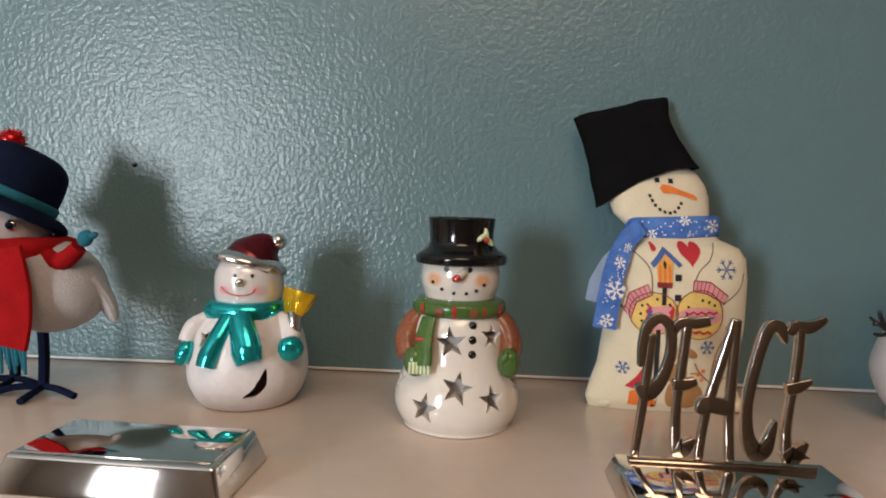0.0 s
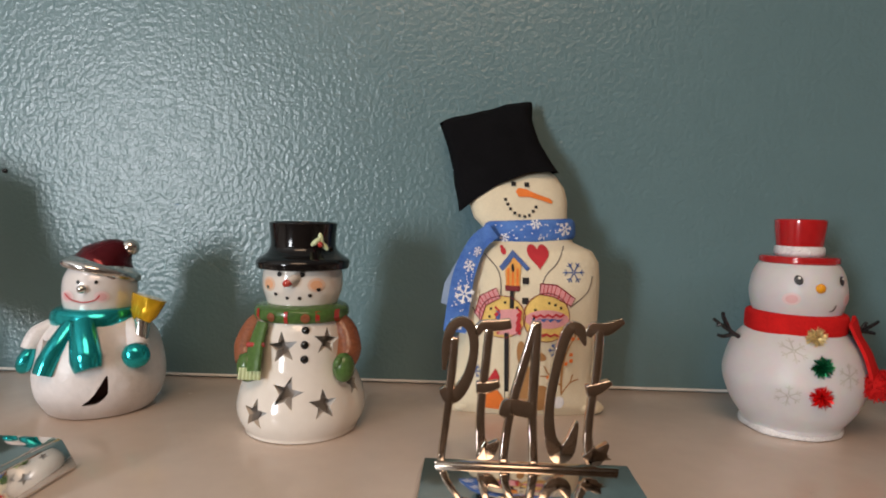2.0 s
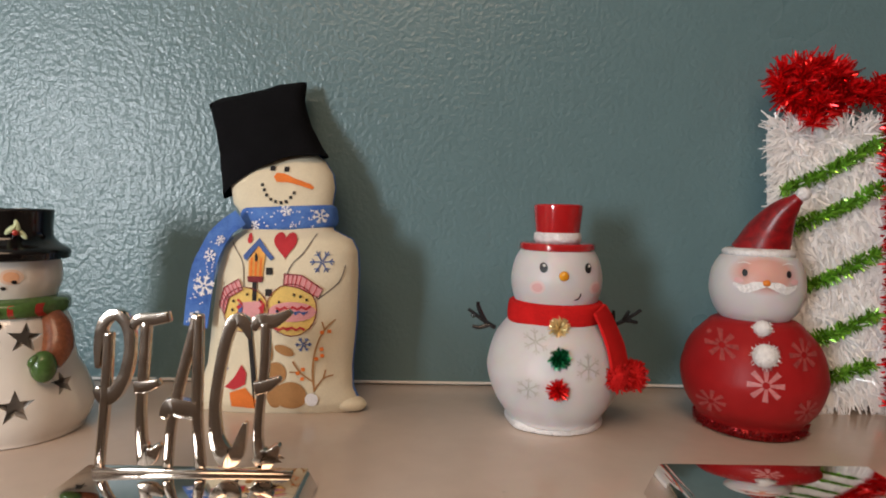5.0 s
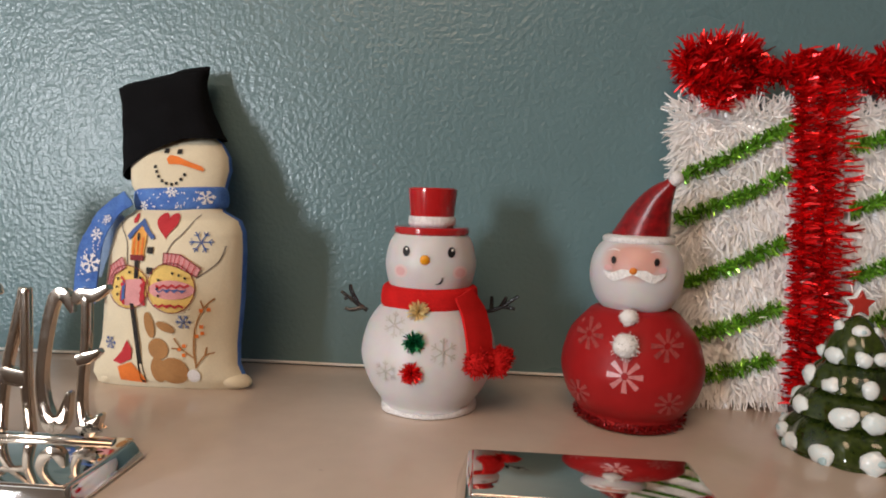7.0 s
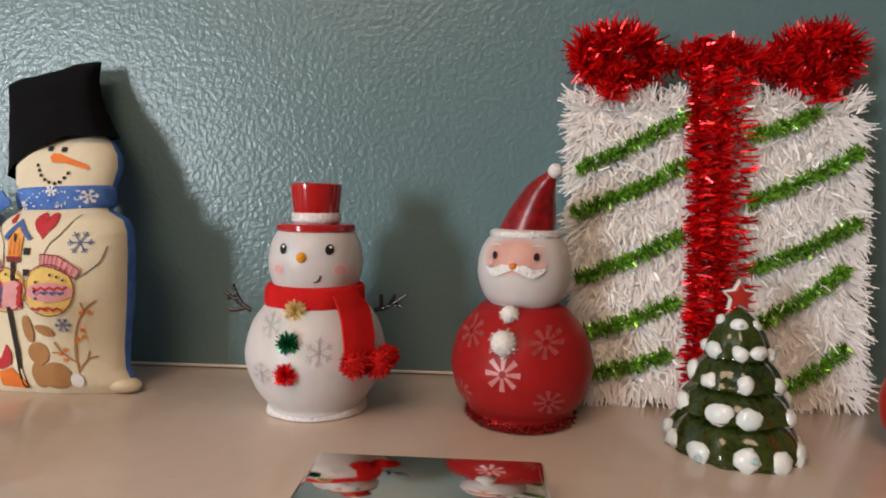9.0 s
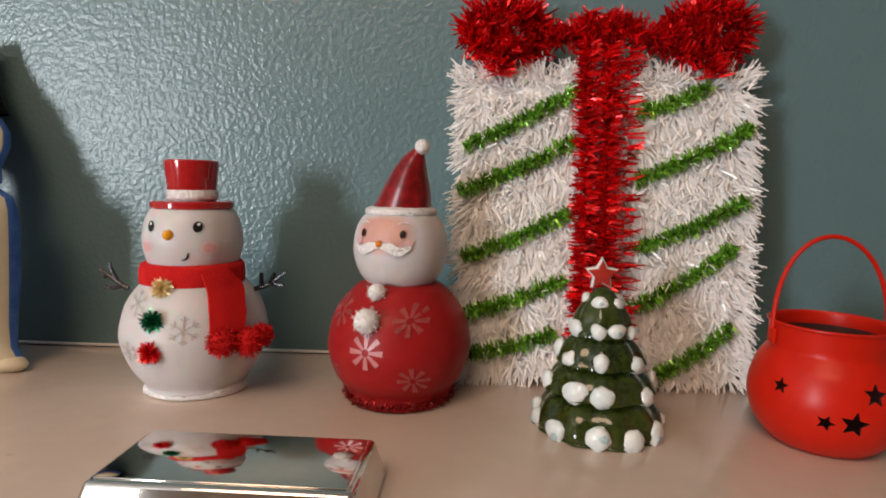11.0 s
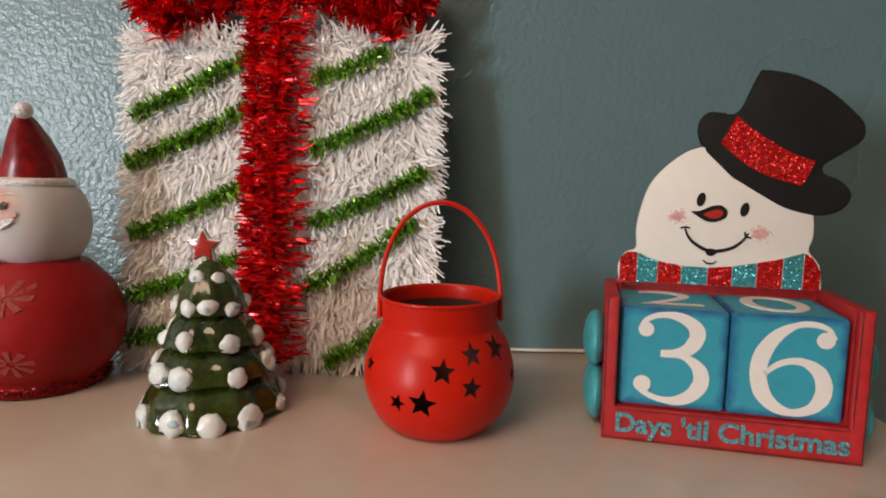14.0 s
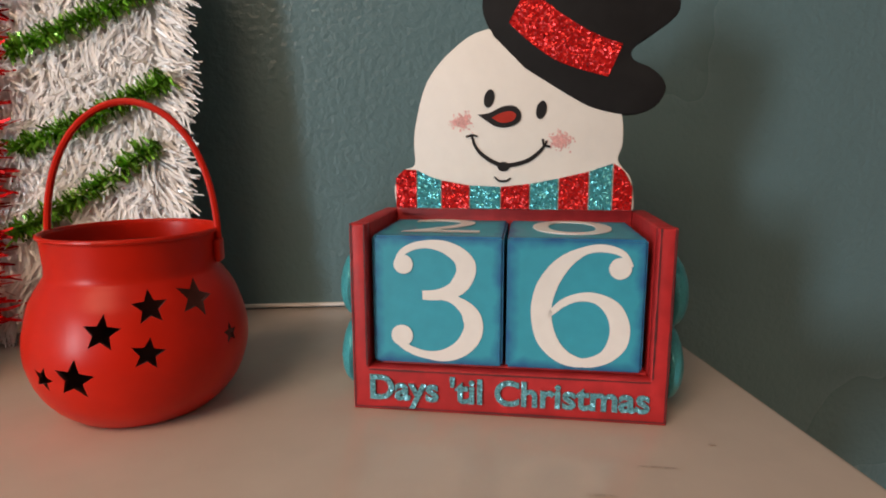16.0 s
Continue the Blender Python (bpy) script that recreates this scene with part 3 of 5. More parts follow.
def red_figure():
    body = spline([(0.0, 0.004), (0.03, 0.005), (0.035, 0.0095), (0.0415, 0.0185), (0.0456, 0.032), (0.0455, 0.042), (0.041, 0.0575), (0.032, 0.069), (0.0235, 0.0755), (0.0, 0.0775)], 5)
    head = spline([(0.020, 0.0745), (0.0255, 0.081), (0.0292, 0.091), (0.0298, 0.1), (0.0275, 0.111), (0.020, 0.12), (0.0, 0.123)], 5)
    on, ob = on_lathe(head), on_lathe(body)
    rng = np.random.default_rng(8)
    a = rng.random(900) * 2 * math.pi
    d = np.stack([np.sin(a), -np.cos(a), np.zeros(900)], 1)
    ring = strands(d * 0.0325 + np.array([0, 0, 0.0045]), d * 0.8 + rng.normal(0, 0.7, (900, 3)), rng.uniform(0.003, 0.0055, 900), 0.0009, 0.2, 9)
    hat_pts = spline([(0.0015, 0, 0.12), (0.0058, -0.003, 0.134), (0.011, -0.0085, 0.1465), (0.0175, -0.0145, 0.1555), (0.02, -0.0163, 0.158)], 5)
    bits = [(lathe(body, 56), 0), (lathe(head, 56), 6), (ring, 2), (lathe(spline([(0.028, 0.0005), (0.034, 0.001), (0.0345, 0.006), (0.032, 0.01)], 3), 48), 2),
            (tube(hat_pts, [0.0188, 0.0148, 0.0098, 0.0045, 0.0025], 28), 3),
            (lathe(spline([(0.0185, 0.118), (0.0222, 0.119), (0.0222, 0.1222), (0.0185, 0.1238)], 4), 44, 0.05), 4),
            (ball(0.0212, -0.0168, 0.1598, 0.0046, n=14), 4)]
    for x in (-0.0118, 0.0128):
        bits.append((print_on([oval(x, 0.1085, 0.0015, 0.0023)], on, 0.0012), 7))
        bits.append((print_on([oval(x * 1.28, 0.1035, 0.0024, 0.0018)], on, 0.0009), 8))
        bits.append((print_on([ribbon([(x * 0.72, 0.1142), (x, 0.1152), (x * 1.3, 0.1142)], [0.0003, 0.0008, 0.0003])], on, 0.0009), 4))
    for s in (-1, 1):
        bits.append((print_on([ribbon(spline([(0.0, 0.1015), (s * 0.006, 0.1005), (s * 0.0118, 0.0982), (s * 0.0178, 0.1012)], 5), [0.002, 0.0058, 0.0054, 0.0012])], on, 0.0014 + s * 0.0001, 1), 4))
    bits.append((ball(0.0, -0.0305, 0.1025, 0.0025, 0.002, 0.0022, 12), 9))
    for x, z, r, k in ((-0.001, 0.0735, 0.0062, 31), (-0.0012, 0.0585, 0.0088, 32)):
        p = ob(x, z, 0.003)
        bits.append((ball(*p, r * 0.85, n=14), 5))
        bits.append((moved(burst(r * 1.02, 260, 0.0006, k), Matrix.Translation(p)), 5))
    for x, z, r, m in ((-0.0005, 0.0405, 0.0105, 10), (-0.024, 0.061, 0.009, 11), (0.022, 0.059, 0.009, 11), (0.025, 0.024, 0.008, 11), (-0.029, 0.0235, 0.008, 11)):
        rays = [ribbon([(x + 0.2 * r * math.cos(k * 0.785), z + 0.2 * r * math.sin(k * 0.785)), (x + r * math.cos(k * 0.785), z + r * math.sin(k * 0.785))], [r * 0.16, r * 0.34]) for k in range(8)]
        bits.append((print_on(rays, ob, 0.0005, 0), m))
    faint = mat("faint_red_print", (0.32, 0.058, 0.054), 0.36, var=0.35, vscale=160, spec=0.15)
    single("santa_figurine", joined(*bits), [REDFROST, FROST, DARKREDGLIT, mat("wine_glass", (0.2, 0.005, 0.007), 0.3, var=0.75, vscale=75, spec=0.45), WHITEGLIT, POMPOM, SKINTINT, DOTS, PINK, ORANGE, PALEPRINT, faint],
           pose(0.793, -0.087, 0, 0, 0, -18), "red and white frosted glass santa figurine on the mantel", "figurine")


red_figure()

# ---- ceramic snowman candle holder ----


def ceramic_snowman():
    t = thing("ceramic_snowman", pose(0.3065, -0.111, 0), "white glazed ceramic snowman candle holder with star cut-outs", "snowman ornament")
    prof = spline([(0.0, 0.0), (0.034, 0.0), (0.0385, 0.003), (0.0425, 0.011), (0.0432, 0.02), (0.040, 0.032), (0.0345, 0.045), (0.0325, 0.056), (0.032, 0.066), (0.0285, 0.075), (0.0235, 0.083), (0.0245, 0.089), (0.0268, 0.097), (0.0262, 0.108), (0.022, 0.112), (0.0, 0.112)], 5)
    inner = [(max(0, r - 0.0032), min(max(z, 0.0035), 0.1085)) for r, z in prof]
    shell = lathe(prof, 64)
    inn = lathe(inner, 64)
    bmesh.ops.reverse_faces(inn, faces=inn.faces)
    cuts = [radial_star(prof, x, z, r, rot) for x, z, r, rot in (
        (-0.0045, 0.0608, 0.0106, -8), (0.0225, 0.064, 0.0095, 8), (0.0005, 0.0332, 0.0106, 12), (0.0235, 0.0255, 0.01, 0), (-0.0205, 0.0192, 0.0104, 5), (-0.0395, 0.031, 0.0075, 0), (0.0405, 0.034, 0.0075, 0))]
    hull = carved(joined(shell, inn), joined(*cuts))
    for f in hull.faces:
        c = f.calc_center_median()
        f.material_index = 1 if math.hypot(c.x, c.y) < float(np.interp(c.z, [q[1] for q in prof], [q[0] for q in prof])) - 0.0026 and 0.002 < c.z < 0.1095 else 0
    body = part("body", hull, [GLAZE, mat("bare_clay_inside", (0.48, 0.46, 0.44), 0.6, var=0.2)], t)
    on = on_lathe(prof)
    hat = part("hat", lathe(spline([(0.0, 0.112), (0.0275, 0.1095), (0.0312, 0.1125), (0.0305, 0.116), (0.0255, 0.1195), (0.0222, 0.1235), (0.0218, 0.13), (0.0226, 0.1385), (0.0228, 0.1402), (0.021, 0.141), (0.019, 0.139), (0.0, 0.1385)], 5), 56, 0.03), BLACKGLAZE, t, "shiny black glazed top hat with a holly sprig")
    sprig = [ball(0.0135, -0.0205, 0.1285, 0.0042, 0.0014, 0.0018, 10, (0, -40, 0)), ball(0.0165, -0.019, 0.1305, 0.0045, 0.0014, 0.0017, 10, (0, -100, 0)), ball(0.0185, -0.0175, 0.126, 0.004, 0.0014, 0.0017, 10, (0, 50, 0))]
    part("holly_leaves", joined(*sprig), PALEGREEN, hat)
    part("berry", ball(0.0165, -0.0205, 0.1268, 0.0019, n=10), REDGLAZE, hat)
    scarf = part("scarf", lathe(spline([(0.023, 0.0752), (0.0295, 0.0758), (0.0317, 0.0795), (0.0305, 0.0845), (0.0235, 0.087)], 5), 56, 0.04), GREENGLAZE, t, "green glazed scarf with red stripes")
    sp = spline([(0.0295, 0.0758), (0.0317, 0.0795), (0.0305, 0.0845)], 5)
    for x in (-0.0235, -0.0025, 0.0165, 0.0265):
        part("stripe", print_on([[(x - 0.0012, 0.0762), (x + 0.0012, 0.0762), (x + 0.0012, 0.0841), (x - 0.0012, 0.0841)]], on_lathe(sp), 0.0007, 2), REDGLAZE, scarf)
    for x in (-0.0125, 0.0095):
        part("hole", print_on([oval(x, 0.0798, 0.0028, 0.003)], on_lathe(sp), 0.0009), BROWNGLAZE, scarf)
    part("scarf_end", tube(spline([(-0.019, -0.026, 0.076), (-0.0215, -0.030, 0.064), (-0.0225, -0.0335, 0.052), (-0.0225, -0.0355, 0.046)], 5), [0.006, 0.0075, 0.0085, 0.0085], 14, 0.45), GREENGLAZE, scarf)
    part("stripe", tube([(-0.0268, -0.0325, 0.0625), (-0.0155, -0.0345, 0.0632)], 0.0016, 8), REDGLAZE, scarf)
    part("fringe", joined(*[tube([(-0.0292 + k * 0.0023, -0.0362, 0.0485), (-0.0296 + k * 0.0024, -0.0385, 0.0415)], [0.0016, 0.0013], 7) for k in range(6)]), PALEGREEN, scarf)
    for s in (-1, 1):
        arm = part("sleeve", tube(spline([(s * 0.02, -0.004, 0.078), (s * 0.03, -0.007, 0.069), (s * 0.0345, -0.012, 0.057), (s * 0.033, -0.0185, 0.048)], 5), [0.0065, 0.0082, 0.0085, 0.0065], 16), BROWNGLAZE, t, "russet glazed sleeve")
        part("mitten", joined(ball(s * (0.0335 if s > 0 else 0.027), -0.0245 - (s < 0) * 0.006, 0.0475, 0.0074, 0.0066, 0.0098, 18), ball(s * 0.0305, -0.0285, 0.0515, 0.003, 0.003, 0.0045, 12, (0, s * 30, 0))), GREENGLAZE, arm, "green glazed mitten")
    for z in (0.0715, 0.0628, 0.0535):
        p = on(0.0095, z, -0.0008)
        part("button", ball(*p, 0.0029, 0.0022, 0.0029, 14), BLACKGLAZE, body)
    for x, z, r in ((-0.0085, 0.1075, 0.0017), (0.0062, 0.1075, 0.0017), (-0.0172, 0.0985, 0.0012), (-0.0112, 0.0942, 0.0012), (-0.0035, 0.092, 0.0012), (0.0045, 0.092, 0.0012), (0.0108, 0.0938, 0.0012), (0.0158, 0.0975, 0.0012)):
        part("eye" if z > 0.1 else "mouth_dot", print_on([oval(x, z, r, r, n=12)], on, 0.0005, 0), DOTS, body)
    for x in (-0.0165, 0.0145):
        c = part("cheek", print_on([oval(x, 0.1005, 0.005, 0.0047)], on, 0.0002, 1), PEACHPALE, body, "peach painted cheek")
        part("blush", print_on([oval(x, 0.1005, 0.0033, 0.0031)], on, 0.0004, 1), PEACH, c)
    nose = part("nose", tube(spline([(0.0035, -0.0245, 0.1068), (0.0015, -0.0285, 0.105), (-0.001, -0.0315, 0.1035)], 3), [0.0026, 0.0026, 0.0026], 14), GLAZE, body, "white carrot nose with a red tip")
    part("nose_tip", ball(-0.0016, -0.0315, 0.1024, 0.0034, 0.0026, 0.0026, 14, (0, -20, 0)), REDGLAZE, nose)


ceramic_snowman()

# ---- green ceramic tree ----


def ceramic_tree():
    t = thing("ceramic_tree", pose(0.914, -0.1243, 0), "dark green glazed ceramic Christmas tree with snow blobs", "tree ornament")
    tiers = [(0.0, 0.004, 0.0352, 0.018), (0.0235, 0.0225, 0.0297, 0.0122), (0.0405, 0.039, 0.0236, 0.0085), (0.0565, 0.0553, 0.0172, 0.005)]
    pts, tops = [(0.0, 0.0), (0.0322, 0.0), (0.0342, 0.0012)], [0.0275, 0.044, 0.061, 0.081]
    for (z0, z1, big, small), zt in zip(tiers, tops):
        pts += [(big, z1 if z0 else 0.0035), (big * 0.985, z1 + 0.003), ((big * 0.7 + small * 0.3), z1 + (zt - z1) * 0.52), (small, zt - 0.0012)]
    pts += [(0.0, 0.0825)]
    n, bm, rings = 72, bmesh.new(), []
    prof = spline(pts, 4)
    for r, z in prof:
        ring = []
        for j in range(n):
            a = 2 * math.pi * j / n
            q = max(r, 1e-4) * (1 + (0.045 * math.sin(9 * a + z * 60) + 0.02 * noise.noise((3 * math.cos(a), 3 * math.sin(a), z * 90))) * min(1, r / 0.015))
            ring.append(bm.verts.new((q * math.sin(a), -q * math.cos(a), z)))
        rings.append(ring)
    for a, b in zip(rings, rings[1:]):
        for j in range(n):
            bm.faces.new((a[j], a[(j + 1) % n], b[(j + 1) % n], b[j]))
    part("tree_body", bm, TREEGREEN, t, sharp=60)
    rng = random.Random(5)
    rows = [(0.0055, 0.0352, 0.007, 11), (0.0255, 0.0295, 0.0072, 8), (0.042, 0.0232, 0.0066, 7), (0.0585, 0.017, 0.0054, 8), (0.0738, 0.0092, 0.0054, 5)]
    for z, r, s, cnt in rows:
        for k in range(cnt):
            a = 2 * math.pi * (k + rng.uniform(-0.2, 0.2)) / cnt + z * 60
            q = rng.uniform(0.75, 1.1)
            b = ball(0, 0, 0, s * q * rng.uniform(0.75, 1.0), s * 0.55, s * q * rng.uniform(0.7, 0.95), 16)
            if rng.random() < 0.35:
                b = joined(b, ball(s * rng.uniform(-0.6, 0.6), 0.0006, s * rng.uniform(-0.3, 0.3), s * rng.uniform(0.6, 0.8), s * 0.5, s * rng.uniform(0.55, 0.75), 14))
            if rng.random() < 0.6:
                u, w = s * rng.uniform(-0.35, 0.35), s * rng.uniform(-0.3, 0.3)
                b = joined((b, 0), (ball(u, -s * 0.42, w, s * rng.uniform(0.28, 0.45), s * 0.16, s * rng.uniform(0.2, 0.4), 12), 1))
            for v in b.verts:
                v.co *= 1 + 0.22 * noise.noise(v.co * 300 + Vector((z * 900, k * 7, 0)))
            part("snow_blob", moved(b, pose(0, 0, 0, 0, 0, math.degrees(a)) @ Matrix.Translation((0, -r * 0.985, z + rng.uniform(-0.001, 0.002)))), [SNOWGLAZE, BLUEGLAZE], t)
    rim = part("star_rim", moved(slab(star(0, 0, 0.0098, 0.0052), 0.0035, 0.0006), Matrix.Translation((-0.002, 0.0002, 0.0895))), SNOWGLAZE, t)
    part("star", moved(slab(star(0, 0, 0.0084, 0.0043), 0.002, 0.0006), Matrix.Translation((-0.002, -0.0028, 0.0893))), REDGLAZE, t, "red glazed star on the tip")


ceramic_tree()

# ---- red metal lantern ----


def red_lantern():
    t = thing("red_lantern", pose(1.0355, -0.1333, 0) @ Matrix.Scale(0.982, 4), "round red painted metal lantern with star holes and handle", "lantern")
    prof = spline([(0.0, 0.0), (0.021, 0.0), (0.0275, 0.0025), (0.0345, 0.0105), (0.0385, 0.0215), (0.0388, 0.032), (0.0355, 0.0445), (0.0315, 0.0515), (0.0298, 0.0545), (0.0298, 0.06), (0.0302, 0.0665), (0.0304, 0.068)], 5)
    inner = [(max(0.0, r - 0.0012), max(z, 0.0012)) for r, z in prof]
    bm = lathe(prof + [(0.0298, 0.0683)] + inner[::-1], 64)
    bmesh.ops.remove_doubles(bm, verts=bm.verts, dist=1e-5)
    cuts = [radial_star(prof, x, z, r, rot, 0.45) for x, z, r, rot in (
        (0.003, 0.0395, 0.0062, 6), (0.0165, 0.0462, 0.0058, 0), (0.0165, 0.0315, 0.0056, 12), (-0.0065, 0.0245, 0.0072, 8), (-0.0185, 0.0235, 0.0046, 20), (0.028, 0.0468, 0.0068, 20),
        (-0.0335, 0.037, 0.0045, 0), (0.0375, 0.031, 0.004, 0))]
    bowl = carved(bm, joined(*cuts))
    # inner faces below the neck take a dark colour for the bowl's inner shade
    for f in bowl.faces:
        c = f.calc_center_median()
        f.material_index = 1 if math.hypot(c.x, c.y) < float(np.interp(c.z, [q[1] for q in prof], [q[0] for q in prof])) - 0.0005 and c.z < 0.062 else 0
    part("bowl", bowl, [REDENAMEL, HOLLOWSHADE], t)
    rim = [(0.0304 * math.sin(a), -0.0304 * math.cos(a), 0.0683) for a in np.linspace(0, 2 * math.pi, 49)]
    part("rim", tube(rim, 0.0009, 8), REDENAMEL, t)
    hd = part("handle", tube([(0.0312 * math.cos(a) * (1 if a > 0 else 1), 0.004 * math.sin(a), 0.0615 + 0.0545 * max(0, math.sin(a)) ** 0.85) for a in np.linspace(0, math.pi, 33)], 0.0013, 8), REDENAMEL, t, "thin red wire handle")
    for s in (-1, 1):
        part("handle_ear", box(s * 0.0312 - 0.0012, s * 0.0312 + 0.0012, -0.0035, 0.0035, 0.056, 0.065, 0.001), REDENAMEL, hd)


red_lantern()

# ---- chrome stocking holders ----


def plinth(w, d, h, flare):
    """A bevelled metal base whose sides slope out to the foot."""
    bm = box(-w / 2, w / 2, -d / 2, d / 2, 0, h)
    for v in bm.verts:
        if v.co.z < h / 2:
            v.co.x += math.copysign(flare, v.co.x)
            v.co.y += math.copysign(flare, v.co.y)
    bmesh.ops.bevel(bm, geom=bm.edges[:], offset=0.0022, segments=4, profile=0.5, affect="EDGES")
    return bm


for x, y, rz in ((0.14, -0.2185, -2.0), (0.7405, -0.221, -0.5)):
    h = thing("stocking_holder", pose(x, y, 0, 0, 0, rz), "shiny chrome stocking holder block on the mantel edge", "stocking holder", "chrome stocking holders")
    part("skirt", plinth(0.108, 0.05, 0.0193, 0.0058), CHROME, h, sharp=60)
    part("top_plate", box(-0.0515, 0.0515, -0.0225, 0.0225, 0.0188, 0.02, 0.0005), CHROME, h, "flat mirror-bright top", sharp=60)

peace = thing("peace_stocking_holder", pose(0.4525, -0.2145, 0, 0, 0, -0.8), "polished metal stocking holder with upright PEACE letters", "stocking holder", "chrome stocking holders")
part("skirt", plinth(0.113, 0.051, 0.0113, 0.0042), CHROME, peace, sharp=60)
part("top_plate", box(-0.0562, 0.0562, -0.0275, 0.0252, 0.0108, 0.012, 0.0004), CHROME, peace, "flat mirror-bright top", sharp=60)


def brush(pts, w, d, rim=0.0011):
    """A flat-faced stroke of varying width, thickened towards -y."""
    quads = strip(pts, w)
    bm = bmesh.new()
    for q in quads:
        bm.faces.new([bm.verts.new((x, 0, z)) for x, z in q])
    bmesh.ops.remove_doubles(bm, verts=bm.verts, dist=1e-6)
    top = [e for e in bmesh.ops.extrude_face_region(bm, geom=bm.faces[:])["geom"] if isinstance(e, bmesh.types.BMVert)]
    bmesh.ops.translate(bm, vec=(0, -d, 0), verts=top)
    bmesh.ops.recalc_face_normals(bm, faces=bm.faces)
    edges = [e for e in bm.edges if len(e.link_faces) == 2 and e.calc_face_angle() > 1.2]
    bmesh.ops.bevel(bm, geom=edges, offset=rim, segments=3, profile=0.5, affect="EDGES", clamp_overlap=True)
    return bm


STROKES = {
    "P": [([(2.7, 51), (3.4, 62.4), (6.1, 73), (12.5, 77.5), (18.3, 72.5), (19.6, 61.5), (17, 48.7), (11.6, 39.5), (6.1, 36.2), (1.6, 41)], [2, 4, 5, 5, 5, 4.4, 5, 6.6, 7, 3]),
          ([(8.4, 69), (7.2, 51.3), (5.4, 31.4), (3.4, 14.4), (1.8, 1)], [4.5, 4.5, 4.4, 4, 4])],
    "E": [([(20.5, 70), (23.8, 75), (32, 75.5), (40.5, 77)], [3, 5.6, 6, 5]), ([(28.2, 74.5), (26.3, 51.8), (24.5, 33.3), (24.5, 15), (25.9, 2.7)], [4.5, 4.5, 4.3, 5, 6]),
          ([(21.3, 42), (27.9, 42.3), (34.8, 44.6)], [6, 6.2, 3.5]), ([(24.6, 8.5), (29.3, 7.6), (35, 13.2)], [11, 8.5, 1.5])],
    "A": [([(54.6, 78.5), (49.7, 60), (43.5, 38), (40, 21), (38, 1.4)], [4.2, 4.6, 4.8, 4.4, 4.4]), ([(55.4, 78.5), (54.6, 52.7), (54, 31.5), (54.6, 16), (55.6, 1.3)], [4.2, 4.8, 4.8, 4.6, 4.8]),
          ([(36.4, 27), (40.4, 32.2), (47, 31.6), (53.7, 30.5)], [3, 8, 8.2, 8])],
    "C": [([(82.5, 66.5), (79.2, 74.5), (74.3, 75.5), (70.2, 67.3), (66, 50), (63.5, 31.6), (64.8, 16), (69.8, 7.6), (75.2, 10.5), (79.6, 25)], [1, 6, 5.6, 5, 4.6, 4.6, 6, 10, 7, 1.5])],
    "E ": [([(84.2, 71.3), (87, 75.8), (94.6, 75.6), (103.6, 80.4)], [3, 5.6, 6.2, 2.5]), ([(90.5, 75.4), (89.8, 54), (87.2, 32.7), (86.2, 15.6), (88.6, 2.5)], [4.5, 4.5, 4.2, 4.8, 6]),
           ([(84.2, 42), (90.5, 43.5), (98.2, 47.5)], [6, 6.4, 2.5]), ([(86.2, 9.5), (90.8, 6.6), (97.6, 14)], [7.5, 9, 1.5])]}
for key, lines in STROKES.items():
    bits = []
    for k, (pts, w) in enumerate(lines):
        pts = [(-0.0485 + x * 0.00094, 0.0128 + z * 0.00101) for x, z in pts]
        bits.append(moved(brush(spline(pts, 5), [q * 0.00108 for q in w], 0.0042 + 0.0002 * k), Matrix.Translation((0, 0.0205 + 0.0001 * k, 0))))
    part("letter", joined(*bits), NICKEL, peace, "polished metal letter " + key[0], sharp=50)
part("letter_bar", box(-0.05, 0.0495, 0.0165, 0.0208, 0.0118, 0.0138, 0.0004), NICKEL, peace)

# ---- block calendar ----
CAL = pose(1.116, -0.147, 0, 0, 0, -12.3)


def at_cal(x, y, z, rz=0):
    return CAL @ pose(x, y, z, 0, 0, rz)


